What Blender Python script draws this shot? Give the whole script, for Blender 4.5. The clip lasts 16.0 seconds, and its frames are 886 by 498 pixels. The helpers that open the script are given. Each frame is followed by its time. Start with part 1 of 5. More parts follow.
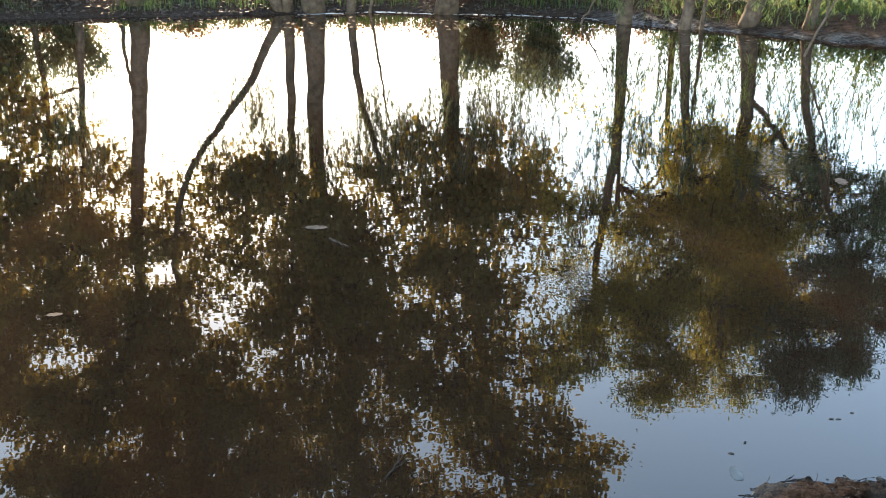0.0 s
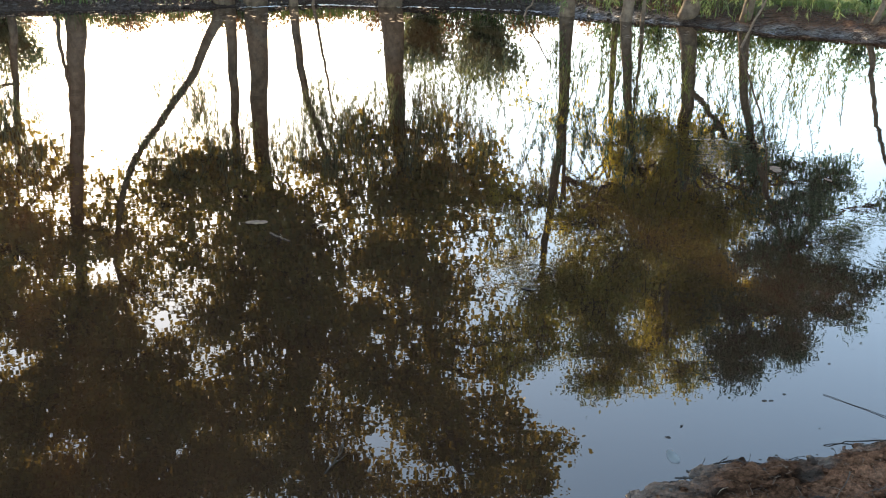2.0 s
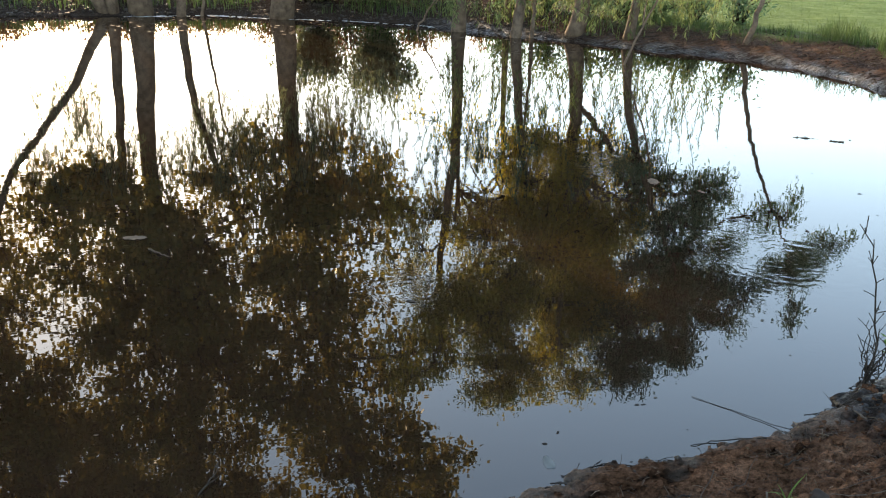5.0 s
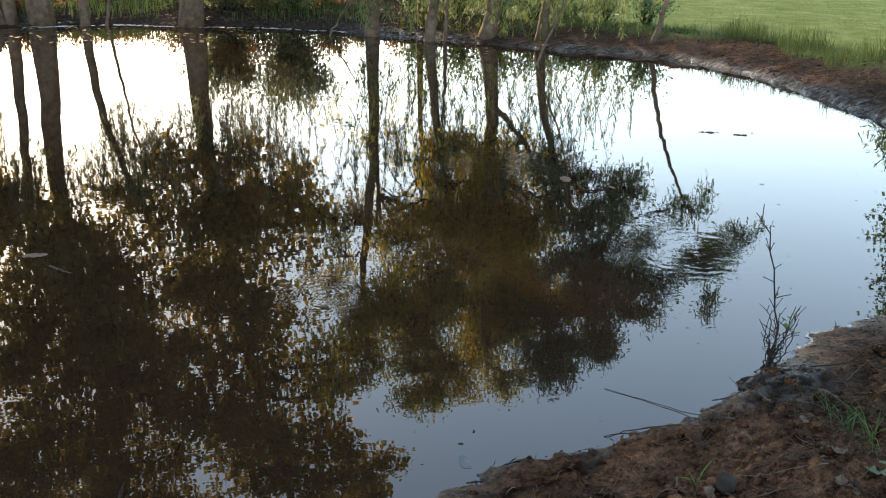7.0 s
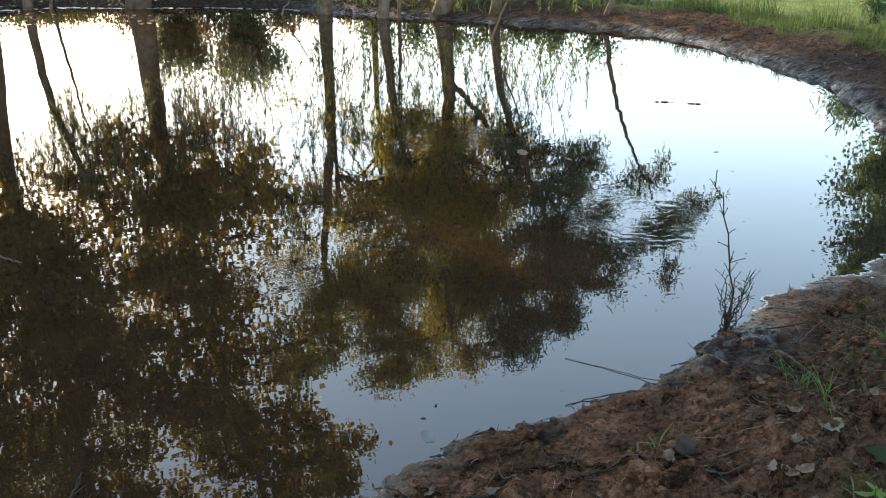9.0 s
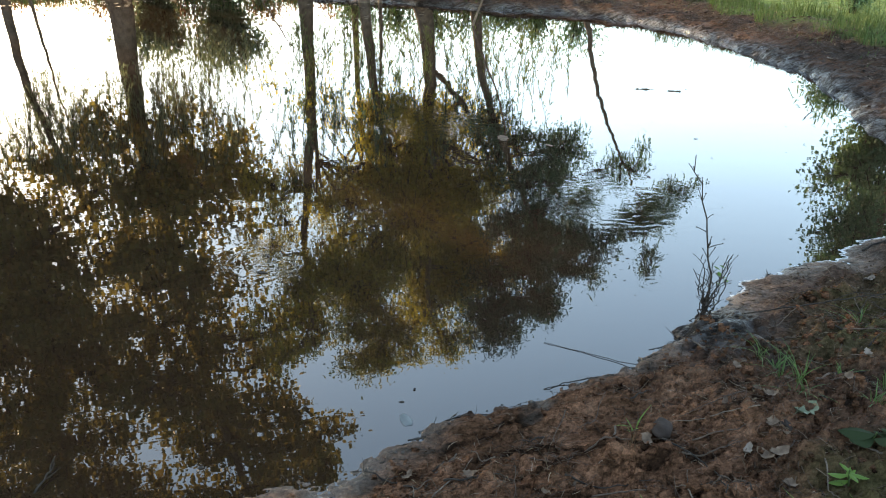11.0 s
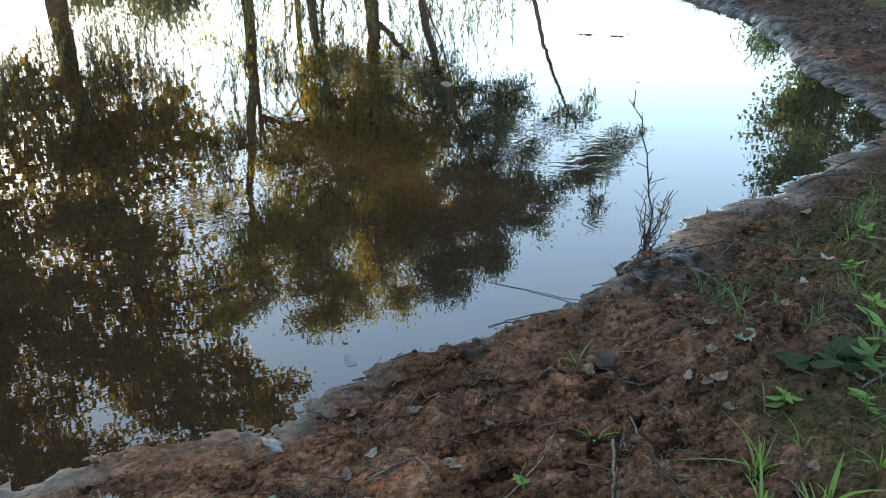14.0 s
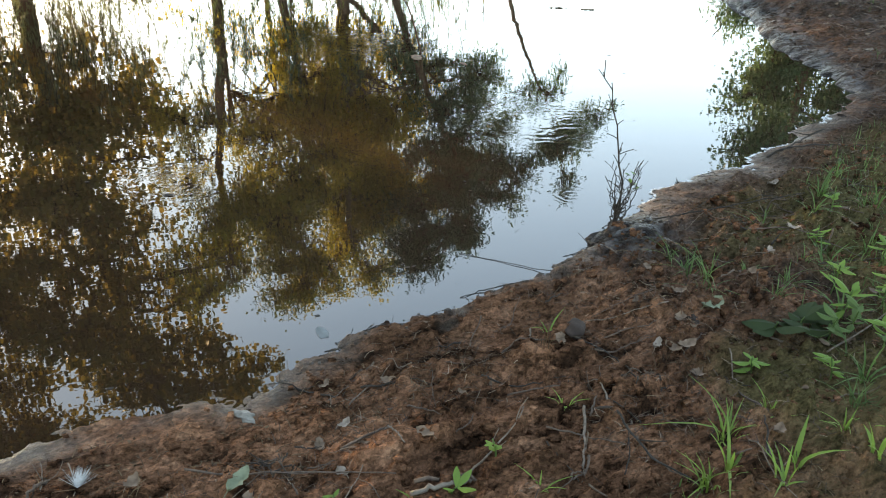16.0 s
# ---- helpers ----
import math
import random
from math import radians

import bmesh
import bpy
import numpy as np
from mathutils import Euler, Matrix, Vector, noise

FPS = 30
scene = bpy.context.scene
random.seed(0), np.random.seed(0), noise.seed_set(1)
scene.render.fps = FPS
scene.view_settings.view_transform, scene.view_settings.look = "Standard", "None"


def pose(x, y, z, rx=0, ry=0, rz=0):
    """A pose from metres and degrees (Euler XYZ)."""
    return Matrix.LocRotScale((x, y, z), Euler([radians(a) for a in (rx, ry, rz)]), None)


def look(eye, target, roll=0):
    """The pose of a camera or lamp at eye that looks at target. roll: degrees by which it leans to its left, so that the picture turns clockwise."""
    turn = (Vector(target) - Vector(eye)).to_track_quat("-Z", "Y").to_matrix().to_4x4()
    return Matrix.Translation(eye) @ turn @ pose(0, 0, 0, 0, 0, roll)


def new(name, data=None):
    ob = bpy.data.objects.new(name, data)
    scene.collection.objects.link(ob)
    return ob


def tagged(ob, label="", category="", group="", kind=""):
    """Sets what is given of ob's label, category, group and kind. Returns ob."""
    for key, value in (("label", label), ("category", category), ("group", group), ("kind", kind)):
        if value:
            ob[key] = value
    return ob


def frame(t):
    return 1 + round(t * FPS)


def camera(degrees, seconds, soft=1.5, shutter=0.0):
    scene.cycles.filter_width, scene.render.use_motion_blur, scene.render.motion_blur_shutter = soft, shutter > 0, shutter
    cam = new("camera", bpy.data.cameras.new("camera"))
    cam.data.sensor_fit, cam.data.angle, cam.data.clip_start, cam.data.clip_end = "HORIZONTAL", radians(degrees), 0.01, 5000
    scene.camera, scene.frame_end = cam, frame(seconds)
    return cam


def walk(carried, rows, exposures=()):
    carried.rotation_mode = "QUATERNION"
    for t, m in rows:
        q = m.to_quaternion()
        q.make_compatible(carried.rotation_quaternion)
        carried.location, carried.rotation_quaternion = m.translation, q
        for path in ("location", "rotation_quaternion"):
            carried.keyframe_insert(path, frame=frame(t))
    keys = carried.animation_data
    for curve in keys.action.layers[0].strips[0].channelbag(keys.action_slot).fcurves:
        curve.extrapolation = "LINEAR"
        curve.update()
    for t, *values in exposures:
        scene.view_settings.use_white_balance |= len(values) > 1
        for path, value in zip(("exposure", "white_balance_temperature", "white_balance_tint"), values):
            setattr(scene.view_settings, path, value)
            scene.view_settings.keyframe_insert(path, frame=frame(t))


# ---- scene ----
cam = camera(55.1, 16.0, soft=1.1)
PATH = [
    (0, (0.389, 0.075, 1.634), (0.344, 1.935, 0.9), -0.2),
    (0.5, (0.4, 0.075, 1.633), (0.387, 1.934, 0.894), -0.2),
    (1, (0.416, 0.086, 1.618), (0.432, 1.944, 0.878), 0.1),
    (1.5, (0.421, 0.078, 1.627), (0.465, 1.934, 0.883), 0.1),
    (2, (0.432, 0.079, 1.625), (0.503, 1.932, 0.877), 0.1),
    (2.5, (0.444, 0.082, 1.621), (0.544, 1.935, 0.873), 0.0),
    (3, (0.451, 0.073, 1.63), (0.583, 1.926, 0.888), 0.4),
    (3.5, (0.465, 0.073, 1.626), (0.634, 1.925, 0.889), 0.9),
    (4, (0.479, 0.071, 1.626), (0.693, 1.921, 0.896), 1.4),
    (6.5, (0.555, 0.064, 1.62), (0.989, 1.886, 0.921), 1.8),
    (7, (0.571, 0.066, 1.614), (1.046, 1.879, 0.914), 1.5),
    (7.5, (0.578, 0.063, 1.615), (1.087, 1.864, 0.909), 1.1),
    (8, (0.579, 0.065, 1.609), (1.108, 1.855, 0.892), 1.0),
    (8.5, (0.591, 0.067, 1.604), (1.135, 1.849, 0.877), 0.8),
    (9, (0.595, 0.072, 1.596), (1.15, 1.843, 0.85), 0.6),
    (11.5, (0.607, 0.075, 1.568), (1.214, 1.811, 0.781), 1.5),
    (12, (0.612, 0.075, 1.555), (1.233, 1.795, 0.745), 1.6),
    (12.5, (0.617, 0.073, 1.549), (1.256, 1.78, 0.725), 1.9),
    (13, (0.624, 0.071, 1.545), (1.279, 1.766, 0.709), 1.7),
    (13.5, (0.63, 0.069, 1.529), (1.301, 1.751, 0.682), 1.4),
    (14, (0.635, 0.065, 1.51), (1.326, 1.733, 0.649), 1.4),
    (14.5, (0.636, 0.063, 1.501), (1.353, 1.711, 0.623), 1.8),
    (15, (0.637, 0.061, 1.491), (1.369, 1.694, 0.597), 1.9),
    (15.5, (0.635, 0.06, 1.493), (1.375, 1.683, 0.587), 2.0),
    (16, (0.635, 0.057, 1.49), (1.378, 1.677, 0.583), 1.9),
]
walk(cam, [(t, look(eye, target, roll)) for t, eye, target, roll in PATH],
     exposures=[(0.0, 2.76, 8250, 11), (3.5, 2.44, 8450, 11), (7.0, 2.16, 8850, 12), (9.0, 2.42, 8700, 11), (11.5, 2.58, 8500, 9), (12.5, 2.58, 8250, 9), (14.0, 2.66, 8100, 8), (15.0, 2.77, 9200, 10), (16.0, 2.86, 9900, 11)])

# ---------------------------------------------------------------- sky and sun
SUN_AZ, SUN_EL = -18.0, 14.5          # degrees; azimuth from +y towards +x
world = bpy.data.worlds.new("sky")
scene.world = world
world.use_nodes = True
wn = world.node_tree.nodes
sky = wn.new("ShaderNodeTexSky")
sky.sky_type = "NISHITA"
sky.sun_disc = False
sky.sun_elevation, sky.sun_rotation = radians(SUN_EL), radians(SUN_AZ)
sky.air_density, sky.dust_density, sky.ozone_density = 1.0, 0.42, 1.5
wn["Background"].inputs[1].default_value = 0.15
veil = wn.new("ShaderNodeMix")      # thin bright haze over the whole sky
veil.data_type, veil.blend_type = "RGBA", "ADD"
veil.inputs[0].default_value = 1.0
veil.inputs[7].default_value = (0.8, 1.5, 2.75, 1)
world.node_tree.links.new(sky.outputs[0], veil.inputs[6])
world.node_tree.links.new(veil.outputs[2], wn["Background"].inputs[0])

sun = new("sun", bpy.data.lights.new("sun", "SUN"))
sun.data.energy, sun.data.angle, sun.data.color = 4.6, radians(0.6), (1.0, 0.82, 0.6)
sun_dir = Vector((math.sin(radians(SUN_AZ)) * math.cos(radians(SUN_EL)),
                  math.cos(radians(SUN_AZ)) * math.cos(radians(SUN_EL)), math.sin(radians(SUN_EL))))
sun.matrix_world = look(sun_dir * 60, (0, 0, 0))


# ---------------------------------------------------------------- materials
def material(name):
    m = bpy.data.materials.new(name)
    m.use_nodes = True
    t = m.node_tree
    return m, t, t.nodes["Principled BSDF"]


def node(t, kind, **values):
    n = t.nodes.new(kind)
    for key, value in values.items():
        n.inputs[key.replace("_", " ")].default_value = value
    return n


def ramp(t, source, stops):
    n = t.nodes.new("ShaderNodeValToRGB")
    while len(n.color_ramp.elements) < len(stops):
        n.color_ramp.elements.new(0.5)
    for e, (p, c) in zip(n.color_ramp.elements, stops):
        e.position, e.color = p, (*c, 1)
    t.links.new(source, n.inputs[0])
    return n


def mix(t, fac, a, b, mode="MIX"):
    n = t.nodes.new("ShaderNodeMix")
    n.data_type, n.blend_type = "RGBA", mode
    for value, sock in ((fac, n.inputs[0]), (a, n.inputs[6]), (b, n.inputs[7])):
        if isinstance(value, (int, float)):
            sock.default_value = value
        elif isinstance(value, tuple):
            sock.default_value = (*value, 1)
        else:
            t.links.new(value, sock)
    return n.outputs[2]


def noise_tex(t, scale, detail=4.0, rough=0.6, stretch=None):
    co = t.nodes.new("ShaderNodeTexCoord")
    out = co.outputs["Object"]
    if stretch:
        mp = t.nodes.new("ShaderNodeMapping")
        mp.inputs["Scale"].default_value = stretch
        t.links.new(out, mp.inputs[0])
        out = mp.outputs[0]
    n = node(t, "ShaderNodeTexNoise", Scale=scale, Detail=detail, Roughness=rough)
    t.links.new(out, n.inputs["Vector"])
    return n.outputs[0]


def add_bump(t, bsdf, height, strength, distance):
    b = node(t, "ShaderNodeBump", Strength=strength, Distance=distance)
    t.links.new(height, b.inputs["Height"])
    t.links.new(b.outputs[0], bsdf.inputs["Normal"])
    return b


def plain(name, a, b, scale=30.0, rough=0.8, bump=0.3, distance=0.004, metallic=0.0):
    """Two tones of one surface, mottled, with fine relief."""
    m, t, p = material(name)
    n = noise_tex(t, scale)
    c = ramp(t, n, ((0.3, a), (0.7, b)))
    t.links.new(c.outputs[0], p.inputs["Base Color"])
    p.inputs["Roughness"].default_value = rough
    p.inputs["Metallic"].default_value = metallic
    p.inputs["Specular IOR Level"].default_value = 0.12
    add_bump(t, p, noise_tex(t, scale * 4), bump, distance)
    return m


def leafy(name, stops, through_colour, share=0.55, rough=0.5):
    """Leaves: each one its own tone, and light passes through them."""
    m, t, p = material(name)
    geo = t.nodes.new("ShaderNodeNewGeometry")
    c = ramp(t, geo.outputs["Random Per Island"], stops)
    t.links.new(c.outputs[0], p.inputs["Base Color"])
    p.inputs["Roughness"].default_value = rough
    p.inputs["Specular IOR Level"].default_value = 0.12
    tr = t.nodes.new("ShaderNodeBsdfTranslucent")
    tint = mix(t, 0.6, c.outputs[0], through_colour)
    t.links.new(tint, tr.inputs[0])
    ms = t.nodes.new("ShaderNodeMixShader")
    ms.inputs[0].default_value = share
    t.links.new(p.outputs[0], ms.inputs[1])
    t.links.new(tr.outputs[0], ms.inputs[2])
    t.links.new(ms.outputs[0], t.nodes["Material Output"].inputs["Surface"])
    return m


M_BARK = plain("bark", (0.05, 0.033, 0.023), (0.135, 0.095, 0.067), 9, 0.9, 0.9, 0.02)
M_TWIG = plain("twig_bark", (0.01, 0.0075, 0.006), (0.028, 0.021, 0.016), 40, 0.85)
M_DRYTWIG = plain("dry_twig", (0.022, 0.014, 0.01), (0.07, 0.047, 0.034), 60, 0.85)
M_PALETWIG = plain("pale_dry_twig", (0.036, 0.025, 0.018), (0.11, 0.08, 0.06), 60, 0.85)
M_PALELEAF = plain("pale_dead_leaf", (0.075, 0.055, 0.042), (0.185, 0.14, 0.108), 25, 0.8)
M_ROOTLET = leafy("rootlet", ((0.0, (0.01, 0.0065, 0.005)), (0.6, (0.034, 0.02, 0.0135)), (0.9, (0.066, 0.042, 0.029)), (1.0, (0.16, 0.115, 0.082))), (0.05, 0.03, 0.02), 0.05, 0.85)
M_DRIFT = plain("driftwood", (0.035, 0.028, 0.022), (0.1, 0.08, 0.062), 30, 0.8)
M_BROAD = leafy("broad_leaf", ((0.0, (0.034, 0.046, 0.018)), (0.45, (0.09, 0.088, 0.028)), (0.78, (0.145, 0.118, 0.036)), (1.0, (0.19, 0.105, 0.034))), (0.44, 0.33, 0.09), 0.46)
M_OLIVE = leafy("olive_leaf", ((0.0, (0.055, 0.078, 0.024)), (0.5, (0.14, 0.145, 0.038)), (0.85, (0.25, 0.19, 0.045)), (1.0, (0.34, 0.16, 0.036))), (0.66, 0.55, 0.09), 0.62)
M_WILLOW = leafy("willow_leaf", ((0.0, (0.042, 0.06, 0.024)), (0.6, (0.08, 0.105, 0.04)), (1.0, (0.125, 0.145, 0.06))), (0.18, 0.23, 0.085), 0.42, 0.7)
M_LACY = leafy("grey_green_leaf", ((0.0, (0.034, 0.064, 0.045)), (0.6, (0.06, 0.108, 0.072)), (1.0, (0.1, 0.135, 0.075))), (0.1, 0.19, 0.1), 0.4)
M_SHRUB = leafy("shrub_leaf", ((0.0, (0.06, 0.075, 0.045)), (0.6, (0.1, 0.115, 0.07)), (1.0, (0.15, 0.14, 0.085))), (0.2, 0.24, 0.12), 0.5)
M_BUSH = leafy("bush_leaf", ((0.0, (0.035, 0.072, 0.042)), (0.6, (0.066, 0.115, 0.062)), (1.0, (0.105, 0.145, 0.078))), (0.13, 0.22, 0.1), 0.42)
M_SCRUB = leafy("scrub_leaf", ((0.0, (0.05, 0.03, 0.02)), (0.5, (0.09, 0.045, 0.03)), (1.0, (0.07, 0.09, 0.025))), (0.25, 0.12, 0.05))
M_GRASS = leafy("grass_blade", ((0.0, (0.025, 0.05, 0.014)), (0.6, (0.047, 0.08, 0.023)), (1.0, (0.085, 0.108, 0.038))), (0.085, 0.135, 0.035), 0.4)
M_FRESH = leafy("fresh_grass_blade", ((0.0, (0.04, 0.07, 0.014)), (0.6, (0.07, 0.11, 0.022)), (1.0, (0.12, 0.155, 0.035))), (0.2, 0.3, 0.05), 0.42)
M_RUSH = leafy("tall_grass_blade", ((0.0, (0.02, 0.036, 0.011)), (0.6, (0.04, 0.064, 0.018)), (1.0, (0.075, 0.095, 0.038))), (0.055, 0.095, 0.03), 0.3, 0.75)
M_STRAW = leafy("dry_grass", ((0.0, (0.016, 0.009, 0.005)), (0.6, (0.045, 0.026, 0.014)), (0.93, (0.075, 0.047, 0.026)), (1.0, (0.14, 0.098, 0.058))), (0.08, 0.05, 0.025), 0.15, 0.8)
M_WEED = leafy("weed_leaf", ((0.0, (0.035, 0.07, 0.014)), (1.0, (0.085, 0.135, 0.026))), (0.16, 0.28, 0.035), 0.4, 0.6)
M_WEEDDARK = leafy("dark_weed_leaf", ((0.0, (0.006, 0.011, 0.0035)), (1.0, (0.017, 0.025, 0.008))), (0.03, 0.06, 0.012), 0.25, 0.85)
M_DEADLEAF = plain("dead_leaf", (0.04, 0.024, 0.015), (0.12, 0.078, 0.052), 25, 0.8)
M_GREYLEAF = plain("grey_green_dead_leaf", (0.045, 0.052, 0.03), (0.1, 0.105, 0.066), 25, 0.7)
M_STONE = plain("stone", (0.01, 0.0065, 0.005), (0.03, 0.019, 0.014), 22, 0.9)
M_SCRAP = plain("pale_leaf_scrap", (0.05, 0.044, 0.036), (0.18, 0.16, 0.135), 30, 0.8)
M_FLOAT = plain("sodden_scrap", (0.05, 0.052, 0.05), (0.1, 0.104, 0.1), 14, 0.85)
M_MUD = plain("mud", (0.014, 0.011, 0.009), (0.055, 0.043, 0.035), 3, 0.75)
M_DOWN = plain("down", (0.1, 0.092, 0.084), (0.24, 0.225, 0.21), 40, 0.9)
M_FOAM = plain("foam", (0.17, 0.17, 0.165), (0.45, 0.45, 0.44), 60, 0.9, 0.8, 0.01)


def make_ground_material():
    """Red-brown soil with damp and dry patches, dark wet mud along the far water's edge, short turf further off."""
    m, t, p = material("earth")
    def attr(name):
        a = t.nodes.new("ShaderNodeAttribute")
        a.attribute_name = name
        return a.outputs["Fac"]
    big, mid, fine, grain = noise_tex(t, 1.6, 5), noise_tex(t, 9, 6, 0.6, (0.7, 1.35, 1.0)), noise_tex(t, 55, 5, 0.7, (0.75, 1.3, 1.0)), noise_tex(t, 260, 3, 0.7)
    soil = ramp(t, mid, ((0.38, (0.023, 0.0122, 0.008)), (0.44, (0.077, 0.038, 0.023)), (0.57, (0.118, 0.0585, 0.035)), (0.7, (0.175, 0.094, 0.058)))).outputs[0]
    damp = ramp(t, big, ((0.36, (0.5, 0.5, 0.5)), (0.47, (0.82, 0.8, 0.79)), (0.6, (1.08, 1.03, 0.98)))).outputs[0]
    soil = mix(t, 1.0, soil, damp, "MULTIPLY")
    # dark end of the fine noise puts crevice shade into the soil colour
    crevice_speck = ramp(t, fine, ((0.37, (0.34, 0.33, 0.32)), (0.47, (0.95, 0.95, 0.95)), (0.66, (1.3, 1.3, 1.3)))).outputs[0]
    soil = mix(t, 0.8, soil, crevice_speck, "MULTIPLY")
    grit = ramp(t, grain, ((0.36, (0.5, 0.48, 0.47)), (0.5, (1, 1, 1)), (0.66, (1.6, 1.5, 1.42)))).outputs[0]
    soil = mix(t, 0.4, soil, grit, "MULTIPLY")
    for scale, low, high in ((60.0, 0.55, 1.3), (150.0, 0.7, 1.22)):
        cell = node(t, "ShaderNodeTexVoronoi", Scale=scale)
        at = t.nodes.new("ShaderNodeTexCoord")
        squash = t.nodes.new("ShaderNodeMapping")
        squash.inputs["Scale"].default_value = (0.75, 1.3, 1.0)
        t.links.new(at.outputs["Object"], squash.inputs[0])
        t.links.new(squash.outputs[0], cell.inputs["Vector"])
        tone = ramp(t, cell.outputs["Color"], ((0.15, (low, low, low)), (0.85, (high, high * 0.97, high * 0.94)))).outputs[0]
        soil = mix(t, 0.8, soil, tone, "MULTIPLY")
    # leaf litter, its tone darkened in place of shade on the far bank
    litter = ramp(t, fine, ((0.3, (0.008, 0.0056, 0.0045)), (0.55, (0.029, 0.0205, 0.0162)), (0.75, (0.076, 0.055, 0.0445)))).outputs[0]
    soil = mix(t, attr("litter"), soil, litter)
    moss = ramp(t, fine, ((0.3, (0.016, 0.013, 0.006)), (0.7, (0.07, 0.058, 0.024)))).outputs[0]
    soil = mix(t, attr("moss"), soil, moss)
    mud = ramp(t, mid, ((0.38, (0.006, 0.005, 0.0046)), (0.5, (0.014, 0.011, 0.0096)), (0.66, (0.04, 0.031, 0.026)))).outputs[0]
    soil = mix(t, attr("wet"), soil, mud)
    silt = ramp(t, fine, ((0.3, (0.05, 0.036, 0.027)), (0.5, (0.085, 0.064, 0.048)), (0.7, (0.15, 0.12, 0.094)))).outputs[0]
    soil = mix(t, attr("rim"), soil, silt)
    turf = ramp(t, noise_tex(t, 2.2, 6, 0.65), ((0.3, (0.04, 0.062, 0.02)), (0.55, (0.07, 0.1, 0.034)), (0.75, (0.105, 0.135, 0.052)))).outputs[0]
    col = mix(t, attr("turf"), soil, turf)
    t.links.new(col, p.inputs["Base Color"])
    rough = t.nodes.new("ShaderNodeMapRange")
    rough.inputs["To Min"].default_value, rough.inputs["To Max"].default_value = 0.88, 0.32
    t.links.new(attr("wet"), rough.inputs[0])
    sheen = node(t, "ShaderNodeMath")
    sheen.operation = "MULTIPLY_ADD"
    sheen.inputs[1].default_value = -0.25
    t.links.new(attr("rim"), sheen.inputs[0])
    t.links.new(rough.outputs[0], sheen.inputs[2])
    t.links.new(sheen.outputs[0], p.inputs["Roughness"])
    gloss = t.nodes.new("ShaderNodeMapRange")
    gloss.inputs["To Min"].default_value, gloss.inputs["To Max"].default_value = 0.0, 0.35
    t.links.new(attr("wet"), gloss.inputs[0])
    shine = node(t, "ShaderNodeMath")
    shine.operation = "MULTIPLY_ADD"
    shine.inputs[1].default_value = 0.2
    t.links.new(attr("rim"), shine.inputs[0])
    pools = ramp(t, noise_tex(t, 17, 4, 0.6, (0.6, 1.4, 1.0)), ((0.46, (0.06, 0.06, 0.06)), (0.56, (1, 1, 1)))).outputs[0]
    film = node(t, "ShaderNodeMath")
    film.operation = "MULTIPLY"
    t.links.new(gloss.outputs[0], film.inputs[0])
    t.links.new(pools, film.inputs[1])
    t.links.new(film.outputs[0], shine.inputs[2])
    t.links.new(shine.outputs[0], p.inputs["Specular IOR Level"])
    crumb = node(t, "ShaderNodeTexVoronoi", Scale=75.0)
    co = t.nodes.new("ShaderNodeTexCoord")
    t.links.new(co.outputs["Object"], crumb.inputs["Vector"])
    b0 = node(t, "ShaderNodeBump", Strength=1.0, Distance=0.024)
    t.links.new(noise_tex(t, 24, 6, 0.6, (0.5, 1.6, 1.0)), b0.inputs["Height"])
    b1 = node(t, "ShaderNodeBump", Strength=1.0, Distance=0.006)
    b1.invert = True
    t.links.new(crumb.outputs["Distance"], b1.inputs["Height"])
    t.links.new(b0.outputs[0], b1.inputs["Normal"])
    b2 = node(t, "ShaderNodeBump", Strength=1.0, Distance=0.0022)
    t.links.new(grain, b2.inputs["Height"])
    t.links.new(b1.outputs[0], b2.inputs["Normal"])
    t.links.new(b2.outputs[0], p.inputs["Normal"])
    return m


def ripple_rings(t, under, x, y, reach, length, height):
    """Broken rings that spread from a point on the water and die out with distance; gives the bump that carries them."""
    def calc(op, a, b):
        n = node(t, "ShaderNodeMath")
        n.operation = op
        for sock, value in zip(n.inputs, (a, b)):
            if isinstance(value, (int, float)):
                sock.default_value = value
            else:
                t.links.new(value, sock)
        return n.outputs[0]
    co = t.nodes.new("ShaderNodeTexCoord")
    off = t.nodes.new("ShaderNodeVectorMath")
    off.operation = "SUBTRACT"
    off.inputs[1].default_value = (x, y, 0)
    t.links.new(co.outputs["Object"], off.inputs[0])
    far = t.nodes.new("ShaderNodeVectorMath")
    far.operation = "LENGTH"
    t.links.new(off.outputs[0], far.inputs[0])
    away = far.outputs["Value"]
    bent = calc("ADD", away, calc("MULTIPLY", noise_tex(t, 3.2, 3, 0.6), length * 5.0))
    wave = calc("SINE", calc("MULTIPLY", bent, 2 * math.pi / length), 0)
    fade = t.nodes.new("ShaderNodeMapRange")
    fade.interpolation_type = "SMOOTHSTEP"
    for sock, value in zip(("From Min", "From Max", "To Min", "To Max"), (0.35 * reach, reach, 1.0, 0.0)):
        fade.inputs[sock].default_value = value
    t.links.new(away, fade.inputs[0])
    patchy = ramp(t, noise_tex(t, 3.1, 3), ((0.38, (0.1, 0.1, 0.1)), (0.6, (1, 1, 1)))).outputs[0]
    b = node(t, "ShaderNodeBump", Strength=1.0, Distance=height)
    t.links.new(calc("MULTIPLY", calc("MULTIPLY", wave, fade.outputs[0]), patchy), b.inputs["Height"])
    t.links.new(under.outputs[0], b.inputs["Normal"])
    return b


RINGS = ((3.05, 4.0, 0.7, 0.1, 0.00018), (2.55, 6.0, 0.55, 0.13, 0.00035), (0.95, 3.75, 0.36, 0.06, 0.00008), (2.62, 3.0, 0.14, 0.035, 0.0001))


